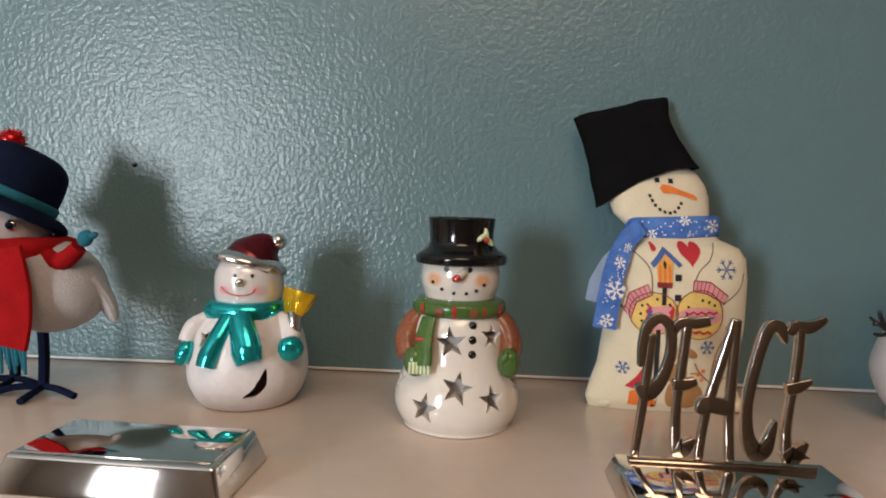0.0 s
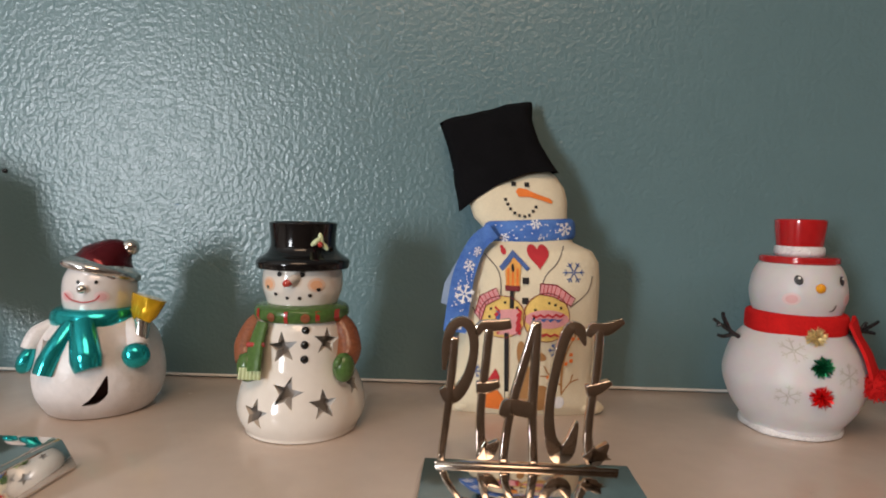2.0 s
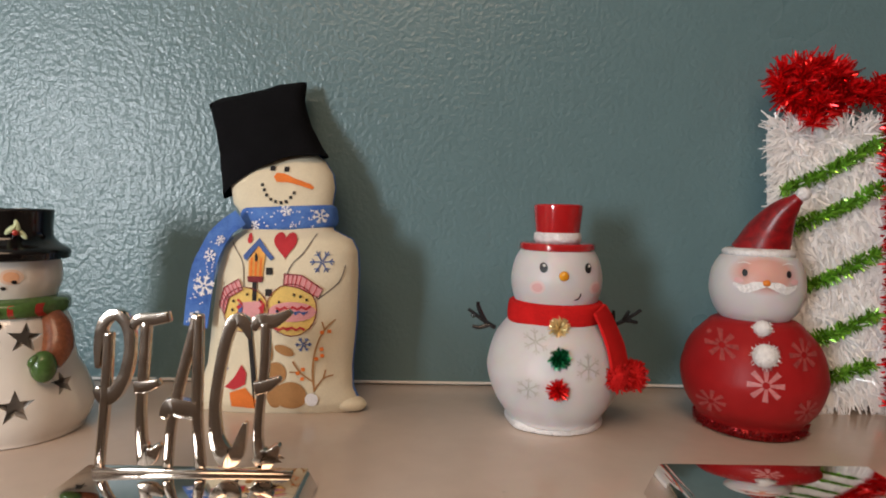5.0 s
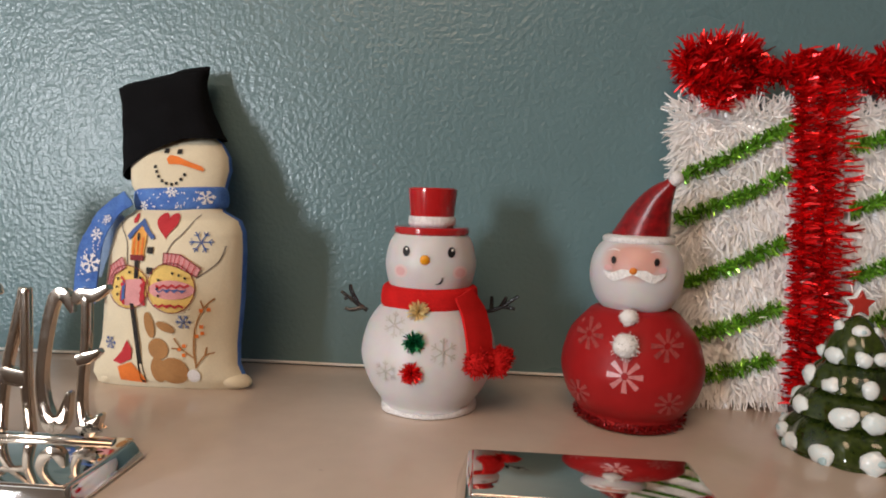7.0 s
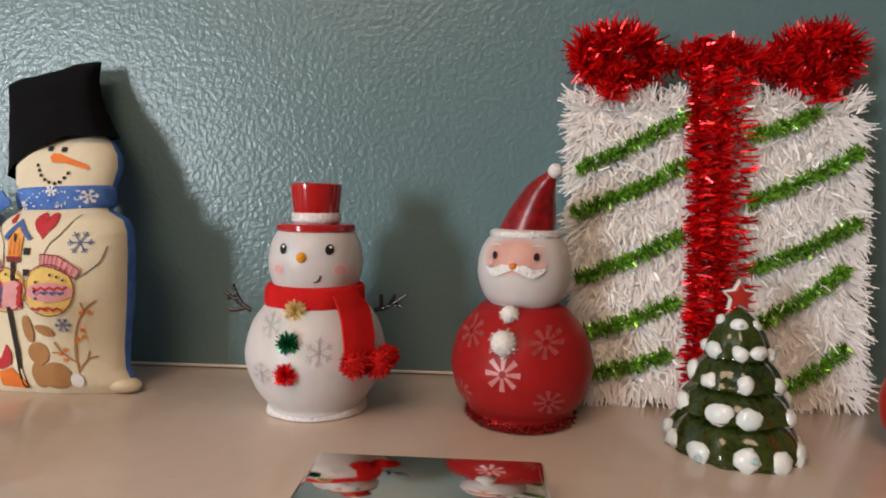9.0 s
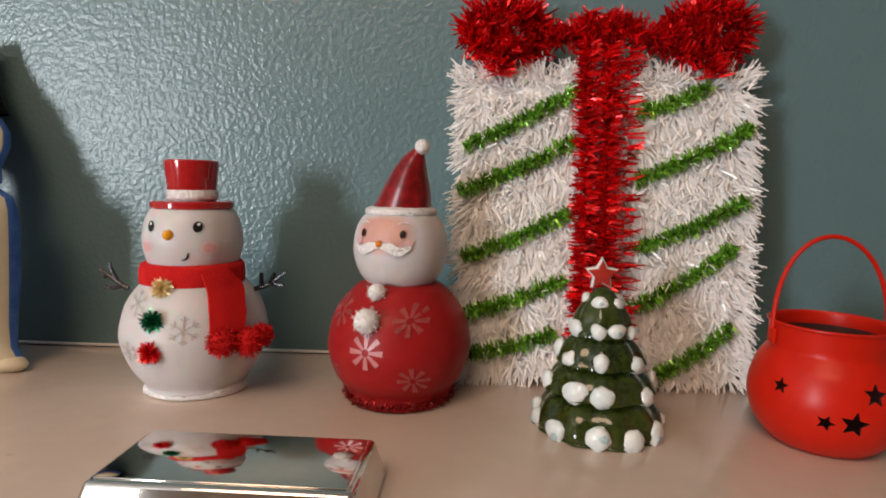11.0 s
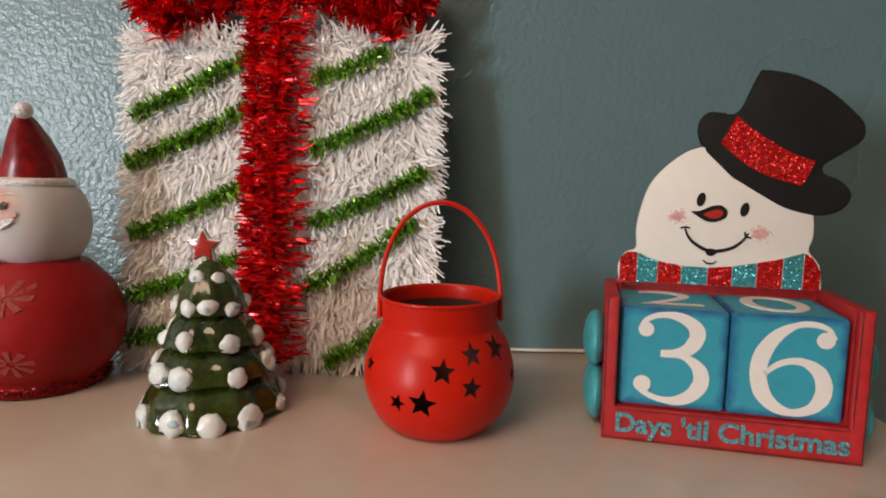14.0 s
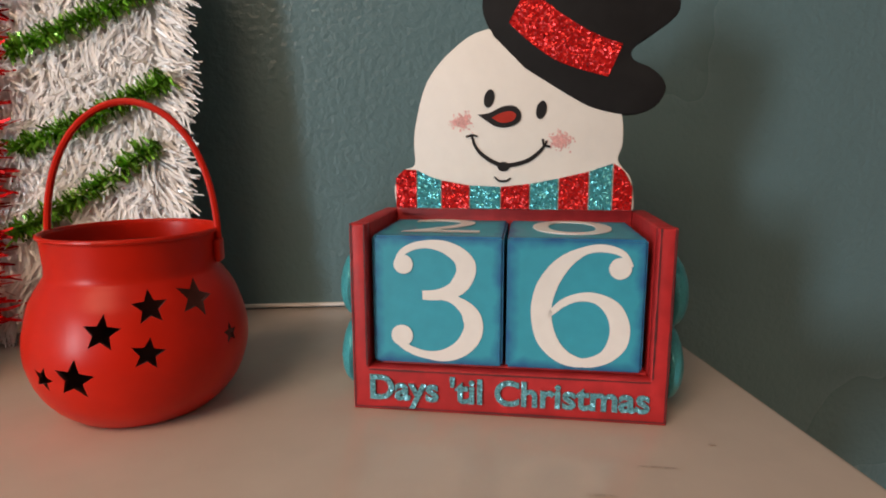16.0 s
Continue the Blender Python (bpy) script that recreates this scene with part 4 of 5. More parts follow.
def calendar():
    t = thing("block_calendar", CAL, "red wooden Christmas countdown calendar with a snowman board", "calendar")
    w, d, h, th = 0.1133, 0.058, 0.0702, 0.0062
    part("base_board", box(th, w - th, 0.0062, d - 0.0062, 0, 0.0172, 0.0008), DARKRED, t)
    u_shape = [(0, 0), (w, 0), (w, h), (w - th, h), (w - th, 0.0165), (th, 0.0165), (th, h), (0, h)]
    fr = part("front_frame", moved(slab(u_shape, 0.006, 0.0007), Matrix.Translation((0, 0.006, 0))), DARKRED, t, "red front frame with teal glitter lettering")
    for x in (0, w - th):
        part("side_panel", box(x, x + th, 0.006, d, 0, h, 0.0008, 3), DARKRED, t)
    flat_front = lambda x, z, lift: (x, -lift, z)
    worn = [strip([(a + (b - a) * q, c + (e - c) * q) for q in np.linspace(0, 1, 15)], [0.0004 + 0.0011 * abs(noise.noise((q * 9, a * 300, e * 200))) for q in np.linspace(0, 1, 15)])
            for a, c, b, e in ((0.0008, 0.001, 0.0008, h), (w - 0.0008, 0.001, w - 0.0008, h), (th - 0.0007, 0.0172, th - 0.0007, h), (w - th + 0.0007, 0.0172, w - th + 0.0007, h), (th, 0.0158, w - th, 0.0158), (0.001, 0.0012, w - 0.001, 0.0012))]
    part("worn_edge", print_on([q for line in worn for q in line], flat_front, 0.0002, 0, 0), WORNEDGE, fr, "dark brushed wear along the edges")
    part("back_panel", box(th, w - th, d - 0.006, d, 0, h + 0.0015, 0.0008), DARKRED, t)
    words = lettering("Days 'til Christmas", 0.0124, 0.0003, 0.00034)
    part("lettering", moved(words, Matrix.Translation((w / 2, -0.0006, 0.0088)) @ Matrix.Diagonal((1.07, 1, 1.05, 1))), PALETEALGLIT, fr, "teal glitter words Days 'til Christmas", smooth=False)
    # rounded glitter ornaments on the two sides
    for sx in (-1, 1):
        cx = -0.0005 if sx < 0 else w + 0.0005
        part("side_ornament", joined(ball(cx + sx * 0.0035, 0.03, 0.043, 0.0066, 0.021, 0.0145, 24), ball(cx + sx * 0.0026, 0.028, 0.0165, 0.0066, 0.023, 0.0152, 24)), TEALPAINT, t, "teal sparkly rounded side ornament")
    mm = lambda pts: [(x / 1000, z / 1000) for x, z in pts]
    face = spline(mm([(7.5, 71), (6.6, 80), (10.5, 87), (15.4, 89.5), (15.2, 98), (16.2, 107.3), (21.0, 123.6), (31.4, 136), (45.2, 143.7), (68, 143), (90, 128), (99.5, 112), (101.2, 98.8), (99.6, 91.4), (105, 84), (106.6, 73.4), (106, 71)]), 4)
    board = part("snowman_board", moved(slab(face, 0.005, 0.0006), Matrix.Translation((0, 0.052, 0))), BOARDWHITE, t, "white painted flat snowman head", sharp=50)
    flat = lambda x, z, lift: (x, 0.047 - lift, z)
    hat = spline(mm([(48.4, 140.9), (44.2, 149.5), (44.3, 157), (48, 161.6), (54, 161.4), (60, 160.5), (64.5, 164.5), (68, 173), (71.5, 181.2), (74, 182.2), (88, 179.3), (103, 171.5), (117, 158.5), (120, 153), (119, 146.8), (111, 140.5), (103.4, 135), (103.6, 130.8), (110, 127.8), (115, 123.5), (116.4, 118.5), (112.3, 112.2), (103, 109.4), (90, 111.8), (80, 116.6), (61.2, 128.2)]), 3)
    ht = part("hat", moved(slab(hat, 0.0056, 0.0006), Matrix.Translation((0, 0.0523, 0))), BOARDBLACK, t, "flat black top hat with a red glitter band", sharp=50)
    band = spline(mm([(61.6, 159.6), (58, 152.5), (54.5, 145.9)]), 4) + spline(mm([(54.5, 145.9), (64, 137.5), (75.5, 130.1), (93.9, 124.3)]), 4)[1:] + spline(mm([(93.9, 124.3), (96.5, 130), (99.2, 136.7)]), 3)[1:] + spline(mm([(99.2, 136.7), (89, 140.5), (78.9, 146.3), (70, 152.5), (61.6, 159.6)]), 4)[1:-1]
    part("hatband", print_on([band], lambda x, z, lift: (x, 0.0467 - lift, z), 0.0004, 0), REDGLIT, ht, "red glitter hatband", smooth=False)
    tops = mm([(7, 83.5), (11, 87.6), (16.4, 87.4), (21.5, 84.8), (26.9, 83.1), (39.1, 81.0), (52.1, 80.5), (64.2, 81.8), (75.9, 84.1), (88.2, 87.0), (97.6, 90.3), (102, 87.5), (106, 80)])
    top = lambda x: float(np.interp(x, [p[0] for p in tops], [p[1] for p in tops]))
    cuts = [0.0072, 0.0164, 0.0269, 0.0391, 0.0521, 0.0642, 0.0759, 0.0882, 0.0976, 0.1058]
    for k, (a, b) in enumerate(zip(cuts, cuts[1:])):
        poly = [(a + 0.0002, 0.0712), (b - 0.0002, 0.0712)] + [(x, top(x)) for x in np.linspace(b - 0.0002, a + 0.0002, 6)]
        part("scarf_stripe", print_on([poly], flat, 0.0005, 0), TEALGLIT if k % 2 else REDGLIT, board, smooth=False)
    for x, z in ((46.9, 116.6), (68.2, 111.8)):
        part("eye", print_on(mm_all([oval(x, z, 2.1, 3.7, -12)]), flat, 0.0005, 0), DOTS, board)
    part("nose", print_on(mm_all([spline([(42.1, 110.2), (47, 110.8), (52, 113.2), (57, 113.6), (59.9, 111), (59.4, 107.3), (55, 105), (50, 105.2), (46, 107.5), (42.1, 110.2)], 3)[:-1]]), flat, 0.0005, 0), DOTS, board)
    part("nose_fill", print_on(mm_all([spline([(48, 108.8), (52, 110.8), (56, 111.4), (58, 109.8), (56.5, 107.4), (52, 106.8), (48, 108.8)], 3)[:-1]]), flat, 0.0009, 0), REDGLAZE, board)
    part("mouth", print_on(mm_all([ribbon(spline([(39.9, 101.2), (41.5, 97), (45.3, 93.0), (52.9, 89.4), (62.4, 91.1), (68, 95.2), (70.8, 99.4)], 4), [0.8, 1.5, 1.9, 1.6, 0.8]), ribbon(spline([(37.4, 101.2), (39.8, 101.8), (42.2, 101.4)], 3), 0.9), ribbon(spline([(69, 100.2), (69.6, 97.8), (72.2, 97)], 3), 0.9), oval(53.2, 88.9, 2.6, 2.0), ribbon(spline([(49.4, 84.6), (51.5, 83.0), (54.2, 82.9), (56.2, 84.2)], 3), [0.6, 1.0, 0.6])]), flat, 0.0005, 0), DOTS, board, "black painted smile")
    for x, z in ((35.7, 107.3), (76.1, 99.3)):
        rng = random.Random(int(x))
        spots = [oval(x + rng.gauss(0, 1.9), z + rng.gauss(0, 1.5), rng.uniform(0.2, 0.5), n=6) for k in range(260)]
        part("cheek", print_on(mm_all(spots), flat, 0.0002, 0, 0.000004), CHEEKPINK, board, "pink sponged cheek")


def mm_all(polys):
    return [[(x / 1000, z / 1000) for x, z in p] for p in polys]


calendar()
CUBE = 0.0481


def cube_paint():
    """Turquoise with deeper blue brushed along the edges of the cube."""
    m = mat("turquoise_cube_paint", (0.036, 0.33, 0.44), 0.5, var=0.08, vscale=60, bump=0.1, bscale=250)
    n, l = m.node_tree.nodes, m.node_tree.links
    base = n["Principled BSDF"].inputs["Base Color"].links[0].from_socket
    co, off, ab, sep = n.new("ShaderNodeTexCoord"), n.new("ShaderNodeVectorMath"), n.new("ShaderNodeVectorMath"), n.new("ShaderNodeSeparateXYZ")
    off.operation, ab.operation = "SUBTRACT", "ABSOLUTE"
    off.inputs[1].default_value = (0, 0, CUBE / 2)
    l.new(co.outputs["Object"], off.inputs[0])
    l.new(off.outputs[0], ab.inputs[0])
    l.new(ab.outputs[0], sep.inputs[0])

    def calc(op, a, b):
        k = n.new("ShaderNodeMath")
        k.operation = op
        l.new(a, k.inputs[0])
        l.new(b, k.inputs[1])
        return k.outputs[0]
    x, y, z = sep.outputs
    total = calc("ADD", calc("ADD", x, y), z)
    mid = calc("SUBTRACT", calc("SUBTRACT", total, calc("MAXIMUM", calc("MAXIMUM", x, y), z)), calc("MINIMUM", calc("MINIMUM", x, y), z))
    no, mr, mix = n.new("ShaderNodeTexNoise"), n.new("ShaderNodeMapRange"), n.new("ShaderNodeMixRGB")
    no.inputs["Scale"].default_value = 130
    l.new(co.outputs["Object"], no.inputs["Vector"])
    mul = n.new("ShaderNodeMath")
    mul.operation, mul.inputs[1].default_value = "MULTIPLY", 0.006
    l.new(no.outputs["Fac"], mul.inputs[0])
    mr.inputs["From Min"].default_value, mr.inputs["From Max"].default_value = CUBE / 2 - 0.001, CUBE / 2 + 0.0035
    l.new(calc("ADD", mid, mul.outputs[0]), mr.inputs["Value"])
    l.new(mr.outputs[0], mix.inputs["Fac"])
    l.new(base, mix.inputs["Color1"])
    mix.inputs["Color2"].default_value = (0.012, 0.085, 0.26, 1)
    l.new(mix.outputs[0], n["Principled BSDF"].inputs["Base Color"])
    return m


CUBEPAINT = cube_paint()


def date_cube(x, z, strokes, dots, top):
    """A painted cube with one number on the front and one on top."""
    a = CUBE
    t = thing("date_cube", at_cal(x + a / 2, 0.004 + a / 2, z), "turquoise wooden number cube with white " + {"2": "3", "0": "6"}[top], "number cube", "date cubes")
    bm = box(-a / 2, a / 2, -a / 2, a / 2, 0, a)
    bmesh.ops.bevel(bm, geom=[e for e in bm.edges if len(e.link_faces) == 2 and e.calc_face_angle() > 1], offset=0.0008, segments=2, affect="EDGES")
    body = part("block", bm, CUBEPAINT, t)
    front = lambda x, z, lift: (x, -a / 2 - lift, z)
    bits = [print_on(strip(spline([((u * 1.04 - 0.505) * a, v * a) for u, v in pts], 6), [q * a * 1.16 for q in w]), front, 0.0003 + 0.00005 * k, 0, 0) for k, (pts, w) in enumerate(strokes)]
    bits.append(print_on([oval((u * 1.04 - 0.505) * a, v * a, r * a) for u, v, r in dots], front, 0.0005, 0, 0))
    part("number", joined(*bits), WHITEPAINT, body, "white painted number", smooth=False)
    num = moved(lettering(top, 0.056, 0.0002, -0.0004), Matrix.Translation((0, 0, a + 0.0004)) @ pose(0, 0, 0, -90) @ Matrix.Diagonal((1.25, 1, 0.95, 1)))
    part("number", num, WHITEPAINT, body, "white painted number", smooth=False)


date_cube(0.0072, 0.0175, [([(0.19, 0.79), (0.24, 0.88), (0.36, 0.935), (0.52, 0.93), (0.66, 0.85), (0.70, 0.74), (0.63, 0.61), (0.50, 0.555), (0.38, 0.548)], [0.04, 0.045, 0.05, 0.09, 0.13, 0.12, 0.075, 0.06]),
                           ([(0.48, 0.545), (0.60, 0.525), (0.72, 0.43), (0.755, 0.29), (0.68, 0.15), (0.54, 0.075), (0.38, 0.08), (0.24, 0.14), (0.17, 0.23)], [0.04, 0.06, 0.12, 0.13, 0.1, 0.055, 0.05, 0.05])],
          [(0.24, 0.785, 0.075), (0.225, 0.225, 0.085)], "2")
date_cube(0.0566, 0.0175, [([(0.86, 0.80), (0.80, 0.895), (0.68, 0.935), (0.54, 0.915), (0.39, 0.81), (0.285, 0.64), (0.25, 0.45), (0.29, 0.25), (0.40, 0.115), (0.55, 0.065), (0.70, 0.11), (0.785, 0.22), (0.80, 0.35), (0.75, 0.48), (0.64, 0.56), (0.52, 0.57), (0.40, 0.52), (0.30, 0.42)],
                            [0.03, 0.04, 0.05, 0.05, 0.1, 0.13, 0.13, 0.13, 0.1, 0.06, 0.085, 0.125, 0.125, 0.11, 0.07, 0.055, 0.05, 0.03])], [(0.785, 0.79, 0.08)], "0")

# ---- stuffed cloth snowman ----
PX, PY = 0.4635, -0.05
ROWS_Z = [0.0, 0.008, 0.018, 0.034, 0.066, 0.1, 0.115, 0.123, 0.129, 0.138, 0.147, 0.16, 0.17, 0.18, 0.188]
LEFT_X = [0.405, 0.4025, 0.405, 0.4105, 0.4145, 0.418, 0.422, 0.4265, 0.4335, 0.431, 0.4225, 0.4185, 0.420, 0.43, 0.45]
RIGHT_X = [0.517, 0.519, 0.5145, 0.514, 0.517, 0.518, 0.517, 0.5125, 0.499, 0.494, 0.4955, 0.4965, 0.4945, 0.488, 0.478]
HALF_T = [0.010, 0.015, 0.018, 0.021, 0.026, 0.025, 0.0225, 0.020, 0.016, 0.013, 0.016, 0.018, 0.017, 0.013, 0.004]
MID_Y = [-0.058, -0.059, -0.059, -0.058, -0.058, -0.057, -0.056, -0.053, -0.049, -0.044, -0.038, -0.032, -0.029, -0.027, -0.026]


def pillow_row(z):
    return [float(np.interp(z, ROWS_Z, c)) for c in (LEFT_X, RIGHT_X, HALF_T, MID_Y)]


def on_pillow(x, z, lift):
    a, b, t, y = pillow_row(z)
    u = max(-1, min(1, (2 * (x + PX) - a - b) / (b - a)))
    return (x, y - t * math.sqrt(max(0, 1 - abs(u) ** 2.6)) - lift - PY, z)


def sew(cx, cy):
    """A place on the stitching chart as (x, z) on the cloth."""
    x, z = 0.399 + cx * 0.000207, 0.236 - cy * 0.0002126
    k = float(np.interp(z, [0.11, 0.13, 0.15, 0.175], [0.985, 1.005, 1.045, 1.06]))
    return 0.57 + (x - 0.57) * k - PX, 0.145 + (z - 0.145) * k


def sewn(pts):
    return [sew(*p) for p in pts]


def cloth_snowman():
    t = thing("cloth_snowman", pose(PX + 0.0012, PY - 0.008, 0), "stuffed cream cloth snowman leaning on the teal wall", "snowman ornament")
    zs = [p[0] for p in spline([(z,) for z in ROWS_Z], 4)]
    bm, rings, n = bmesh.new(), [], 40
    for z in zs:
        a, b, th, y = pillow_row(z)
        ring = []
        for j in range(n):
            q = 2 * math.pi * j / n
            u = -math.cos(q)
            w = math.copysign(max(0, 1 - abs(u) ** 2.6) ** 0.5, math.sin(q))
            puck = 0.0006 * noise.noise((u * 9, z * 120, w))
            ring.append(bm.verts.new(((a + b) / 2 + u * (b - a) / 2 - PX, y - w * (th + puck) - PY, z)))
        rings.append(ring)
    for r, s in zip(rings, rings[1:]):
        for j in range(n):
            f = bm.faces.new((r[j], r[(j + 1) % n], s[(j + 1) % n], s[j]))
            f.material_index = 1 if n / 2 - 1 <= j else 0
    bm.faces.new(rings[0][::-1])
    bm.faces.new(rings[-1])
    body = part("body", bm, [COTTON, BLUECLOTH], t, "cream cloth front with cross-stitch pictures", sharp=80)
    for x, w, q in ((-0.0465, 0.008, -20), (0.0495, 0.0115, 8)):
        part("corner_tuck", ball(x * 0.97, -0.011, 0.0062, w * 1.1, 0.0085, 0.0058, 18, (0, q, 0)), COTTON, body)

    # hat: a flat felt bag pulled on at a slant
    cor = [np.array(c) for c in ((0.4125, 0.1505), (0.4915, 0.1835), (0.4705, 0.2455), (0.3945, 0.227))]
    bm, grid, nu, nv = bmesh.new(), {}, 22, 14
    for side in (0, 1):
        for i in range(nu + 1):
            for j in range(nv + 1):
                u, v = i / nu, j / nv
                p = cor[0] * (1 - u) * (1 - v) + cor[1] * u * (1 - v) + cor[2] * u * v + cor[3] * (1 - u) * v
                p = p + np.array([0.002 * math.sin(v * 3.1) * (1 - 2 * u), 0.0098 * math.sin(u * 3.14) * (1 - v) - 0.001 * math.sin(u * 3.14) * v])
                p = p + np.array([-0.005 * math.sin(math.pi * v) * u ** 2 + 0.0014 * noise.noise((u * 3, v * 5, 7)), 0.0016 * noise.noise((u * 5, v * 3, 2)) - 0.003 * (2 * abs(u - 0.5)) ** 8 * v ** 6])
                th = 0.0198 * (4 * u * (1 - u)) ** 0.32 * (1 - 0.55 * v) * (1 - v ** 10) ** 0.5 + 0.0004 + 0.0012 * noise.noise((u * 4, v * 3, side))
                y = -0.027 + 0.019 * v + (th if side else -th)
                edge = i in (0, nu) or j == nv
                key = (0 if edge else side, i, j)
                if key not in grid:
                    grid[key] = bm.verts.new((p[0] - PX - 0.0015, (y if not edge else -0.027 + 0.019 * v) - PY, p[1]))
        pick = lambda i, j: grid[(0 if i in (0, nu) or j == nv else side, i, j)]
        for i in range(nu):
            for j in range(nv):
                try:
                    bm.faces.new((pick(i, j), pick(i + 1, j), pick(i + 1, j + 1), pick(i, j + 1)))
                except ValueError:
                    pass
    part("hat", bm, FELT, t, "tall black felt hat", sharp=80)

    # scarf
    band = lathe(spline([(0.97, -0.0078), (1.07, -0.006), (1.1, 0), (1.07, 0.0065), (0.96, 0.0085)], 4), 48, 0.03)
    moved(band, Matrix.Translation((0.0015, 0.003, 0.1372)) @ pose(0, 0, 0, 0, -3, 0) @ Matrix.Diagonal((0.0318, 0.0182, 1, 1)))
    scarf = part("scarf", band, BLUECLOTH, t, "blue cotton scarf with white snowflakes")
    line = spline([(0.4365, 0.1375, -0.066), (0.425, 0.127, -0.0715), (0.4165, 0.1075, -0.077), (0.413, 0.088, -0.0795), (0.410, 0.0635, -0.0795)], 5)

    def tail_y(z):
        return float(np.interp(z, [p[1] for p in line][::-1], [p[2] for p in line][::-1])) - PY
    bm = slab([(x - PX, z) for x, z in ribbon([p[:2] for p in line], [0.012, 0.0135, 0.0155, 0.0165, 0.0165])], 0.0012)
    bmesh.ops.subdivide_edges(bm, edges=[e for e in bm.edges if e.calc_length() > 0.008], cuts=2, use_grid_fill=True)
    for v in bm.verts:
        v.co.y += tail_y(v.co.z) + 0.0008 * math.sin(v.co.x * 700)
    end = part("scarf_end", bm, BLUECLOTH, scarf)
    bm = slab([(x - PX, z) for x, z in ribbon([(0.427, 0.125), (0.416, 0.11), (0.4085, 0.094), (0.405, 0.08)], [0.008, 0.013, 0.015, 0.012])], 0.0008)
    part("scarf_lining", moved(bm, Matrix.Translation((0, -0.011, 0))), mat("pale_blue_gauze", (0.3, 0.4, 0.56), 0.8, var=0.15, vscale=200), scarf)
    on_tail = lambda x, z, lift: (x - PX, tail_y(z) - 0.0021 - lift, z)
    for x, z, r in ((0.4165, 0.0915, 0.0072), (0.4195, 0.1115, 0.0042), (0.411, 0.0695, 0.0052), (0.4255, 0.1225, 0.003)):
        part("snowflake", print_on(flake(x, z, r, r * 0.2, 15), on_tail, 0.0003, 0), THREAD["white"], end)
    on_band = on_lathe([(1.06, -0.006), (1.09, 0), (1.06, 0.0065)])

    def band_at(x, z, lift):
        p = on_band(x / 0.0318, z, 0.02 + lift * 40)
        return (p[0] * 0.0318 + 0.0015, p[1] * 0.0182 + 0.003, p[2] + 0.1372)
    for x, z, r in ((0.0025, 0.0055, 0.004), (0.0245, 0.002, 0.0052), (-0.019, -0.005, 0.0035)):
        part("snowflake", print_on(flake(x, z, r, r * 0.22, 10), band_at, 0.0003, 0), THREAD["white"], scarf)
    rng = random.Random(3)
    part("dots", print_on([oval(rng.uniform(-0.026, 0.026), rng.uniform(-0.006, 0.006), 0.00055, n=6) for k in range(46)], band_at, 0.0003, 0), THREAD["white"], scarf, "small white dots")
    part("dots", print_on([oval(0.4195 - (0.112 - z) * 0.24 + rng.uniform(-0.006, 0.006), z, 0.00055, n=6) for z in [rng.uniform(0.066, 0.122) for k in range(42)]], on_tail, 0.0003, 0), THREAD["white"], end, "small white dots")

    # stitched pictures
    def stitch(name, color, polys, lift=0.0008, cuts=2, label=""):
        return part(name, print_on(polys, on_pillow, lift, cuts), THREAD[color], body, label)

    def sq(cx, cy, r):
        return sewn([(cx - r, cy - r), (cx + r, cy - r), (cx + r, cy + r), (cx - r, cy + r)])

    def rnd(cx, cy, rx, ry, rot=0):
        return sewn(oval(cx, cy, rx, ry, rot))

    def pen(pts, w):
        return ribbon(sewn(spline(pts, 4)), w * 0.00021)

    for x, y in ((290, 303), (336, 305)):
        stitch("eye", "black", [sq(x, y, 8)])
    for x, y in ((258, 357), (265, 373), (273, 389), (287, 403), (302, 411), (320, 414), (337, 410), (352, 396), (363, 381)):
        stitch("mouth_dot", "black", [sq(x, y, 5)], cuts=0)
    stitch("nose", "orange", [sewn([(295, 330), (305, 317), (330, 320), (360, 333), (415, 352), (425, 362), (420, 369), (380, 357), (345, 348), (305, 347)])], label="orange stitched carrot nose")
    ht = [(337 + 38 * math.sin(a) ** 3, 545 - 3.0 * (13 * math.cos(a) - 5 * math.cos(2 * a) - 2 * math.cos(3 * a) - math.cos(4 * a)) * 1.03) for a in np.linspace(0, 2 * math.pi, 28, endpoint=False)]
    stitch("heart", "red", [sewn(ht)], 0.0008, 4, label="red stitched heart")
    stitch("birdhouse", "gold", [sewn([(215, 600), (250, 553), (272, 580), (266, 657), (219, 657)])], label="orange stitched birdhouse")
    stitch("birdhouse_stripe", "orange", [pen([(x, 592), (x, 650)], 7) for x in (226, 242, 258)], 0.0010, 0)
    stitch("birdhouse_roof", "blue", [sewn([(195, 588), (250, 528), (302, 590), (290, 599), (250, 553), (206, 602)])], 0.0011)
    stitch("birdhouse_base", "maroon", [sewn([(215, 650), (267, 650), (265, 669), (217, 669)])], 0.0012)
    stitch("birdhouse_hole", "black", [rnd(242, 590, 5, 14)], 0.0014)
    stitch("red_ornament", "red", [rnd(217, 533, 9, 13), rnd(214, 520, 6, 6)])
    stitch("pole", "black", [pen([(240, 668), (240, 728)], 14)], 0.0012)
    stitch("pole", "black", [pen([(224, 812), (230, 970), (235, 1096)], 15)], 0.0012)
    for y in (633, 701):
        stitch("button", "black", [sq(287, y, 11)])
    for x, y, r in ((457, 602, 38), (400, 870, 26), (118, 958, 24)):
        stitch("blue_snowflake", "blue", flake(*sew(x, y), r * 0.00021, 0.0008, 0, True), cuts=0)
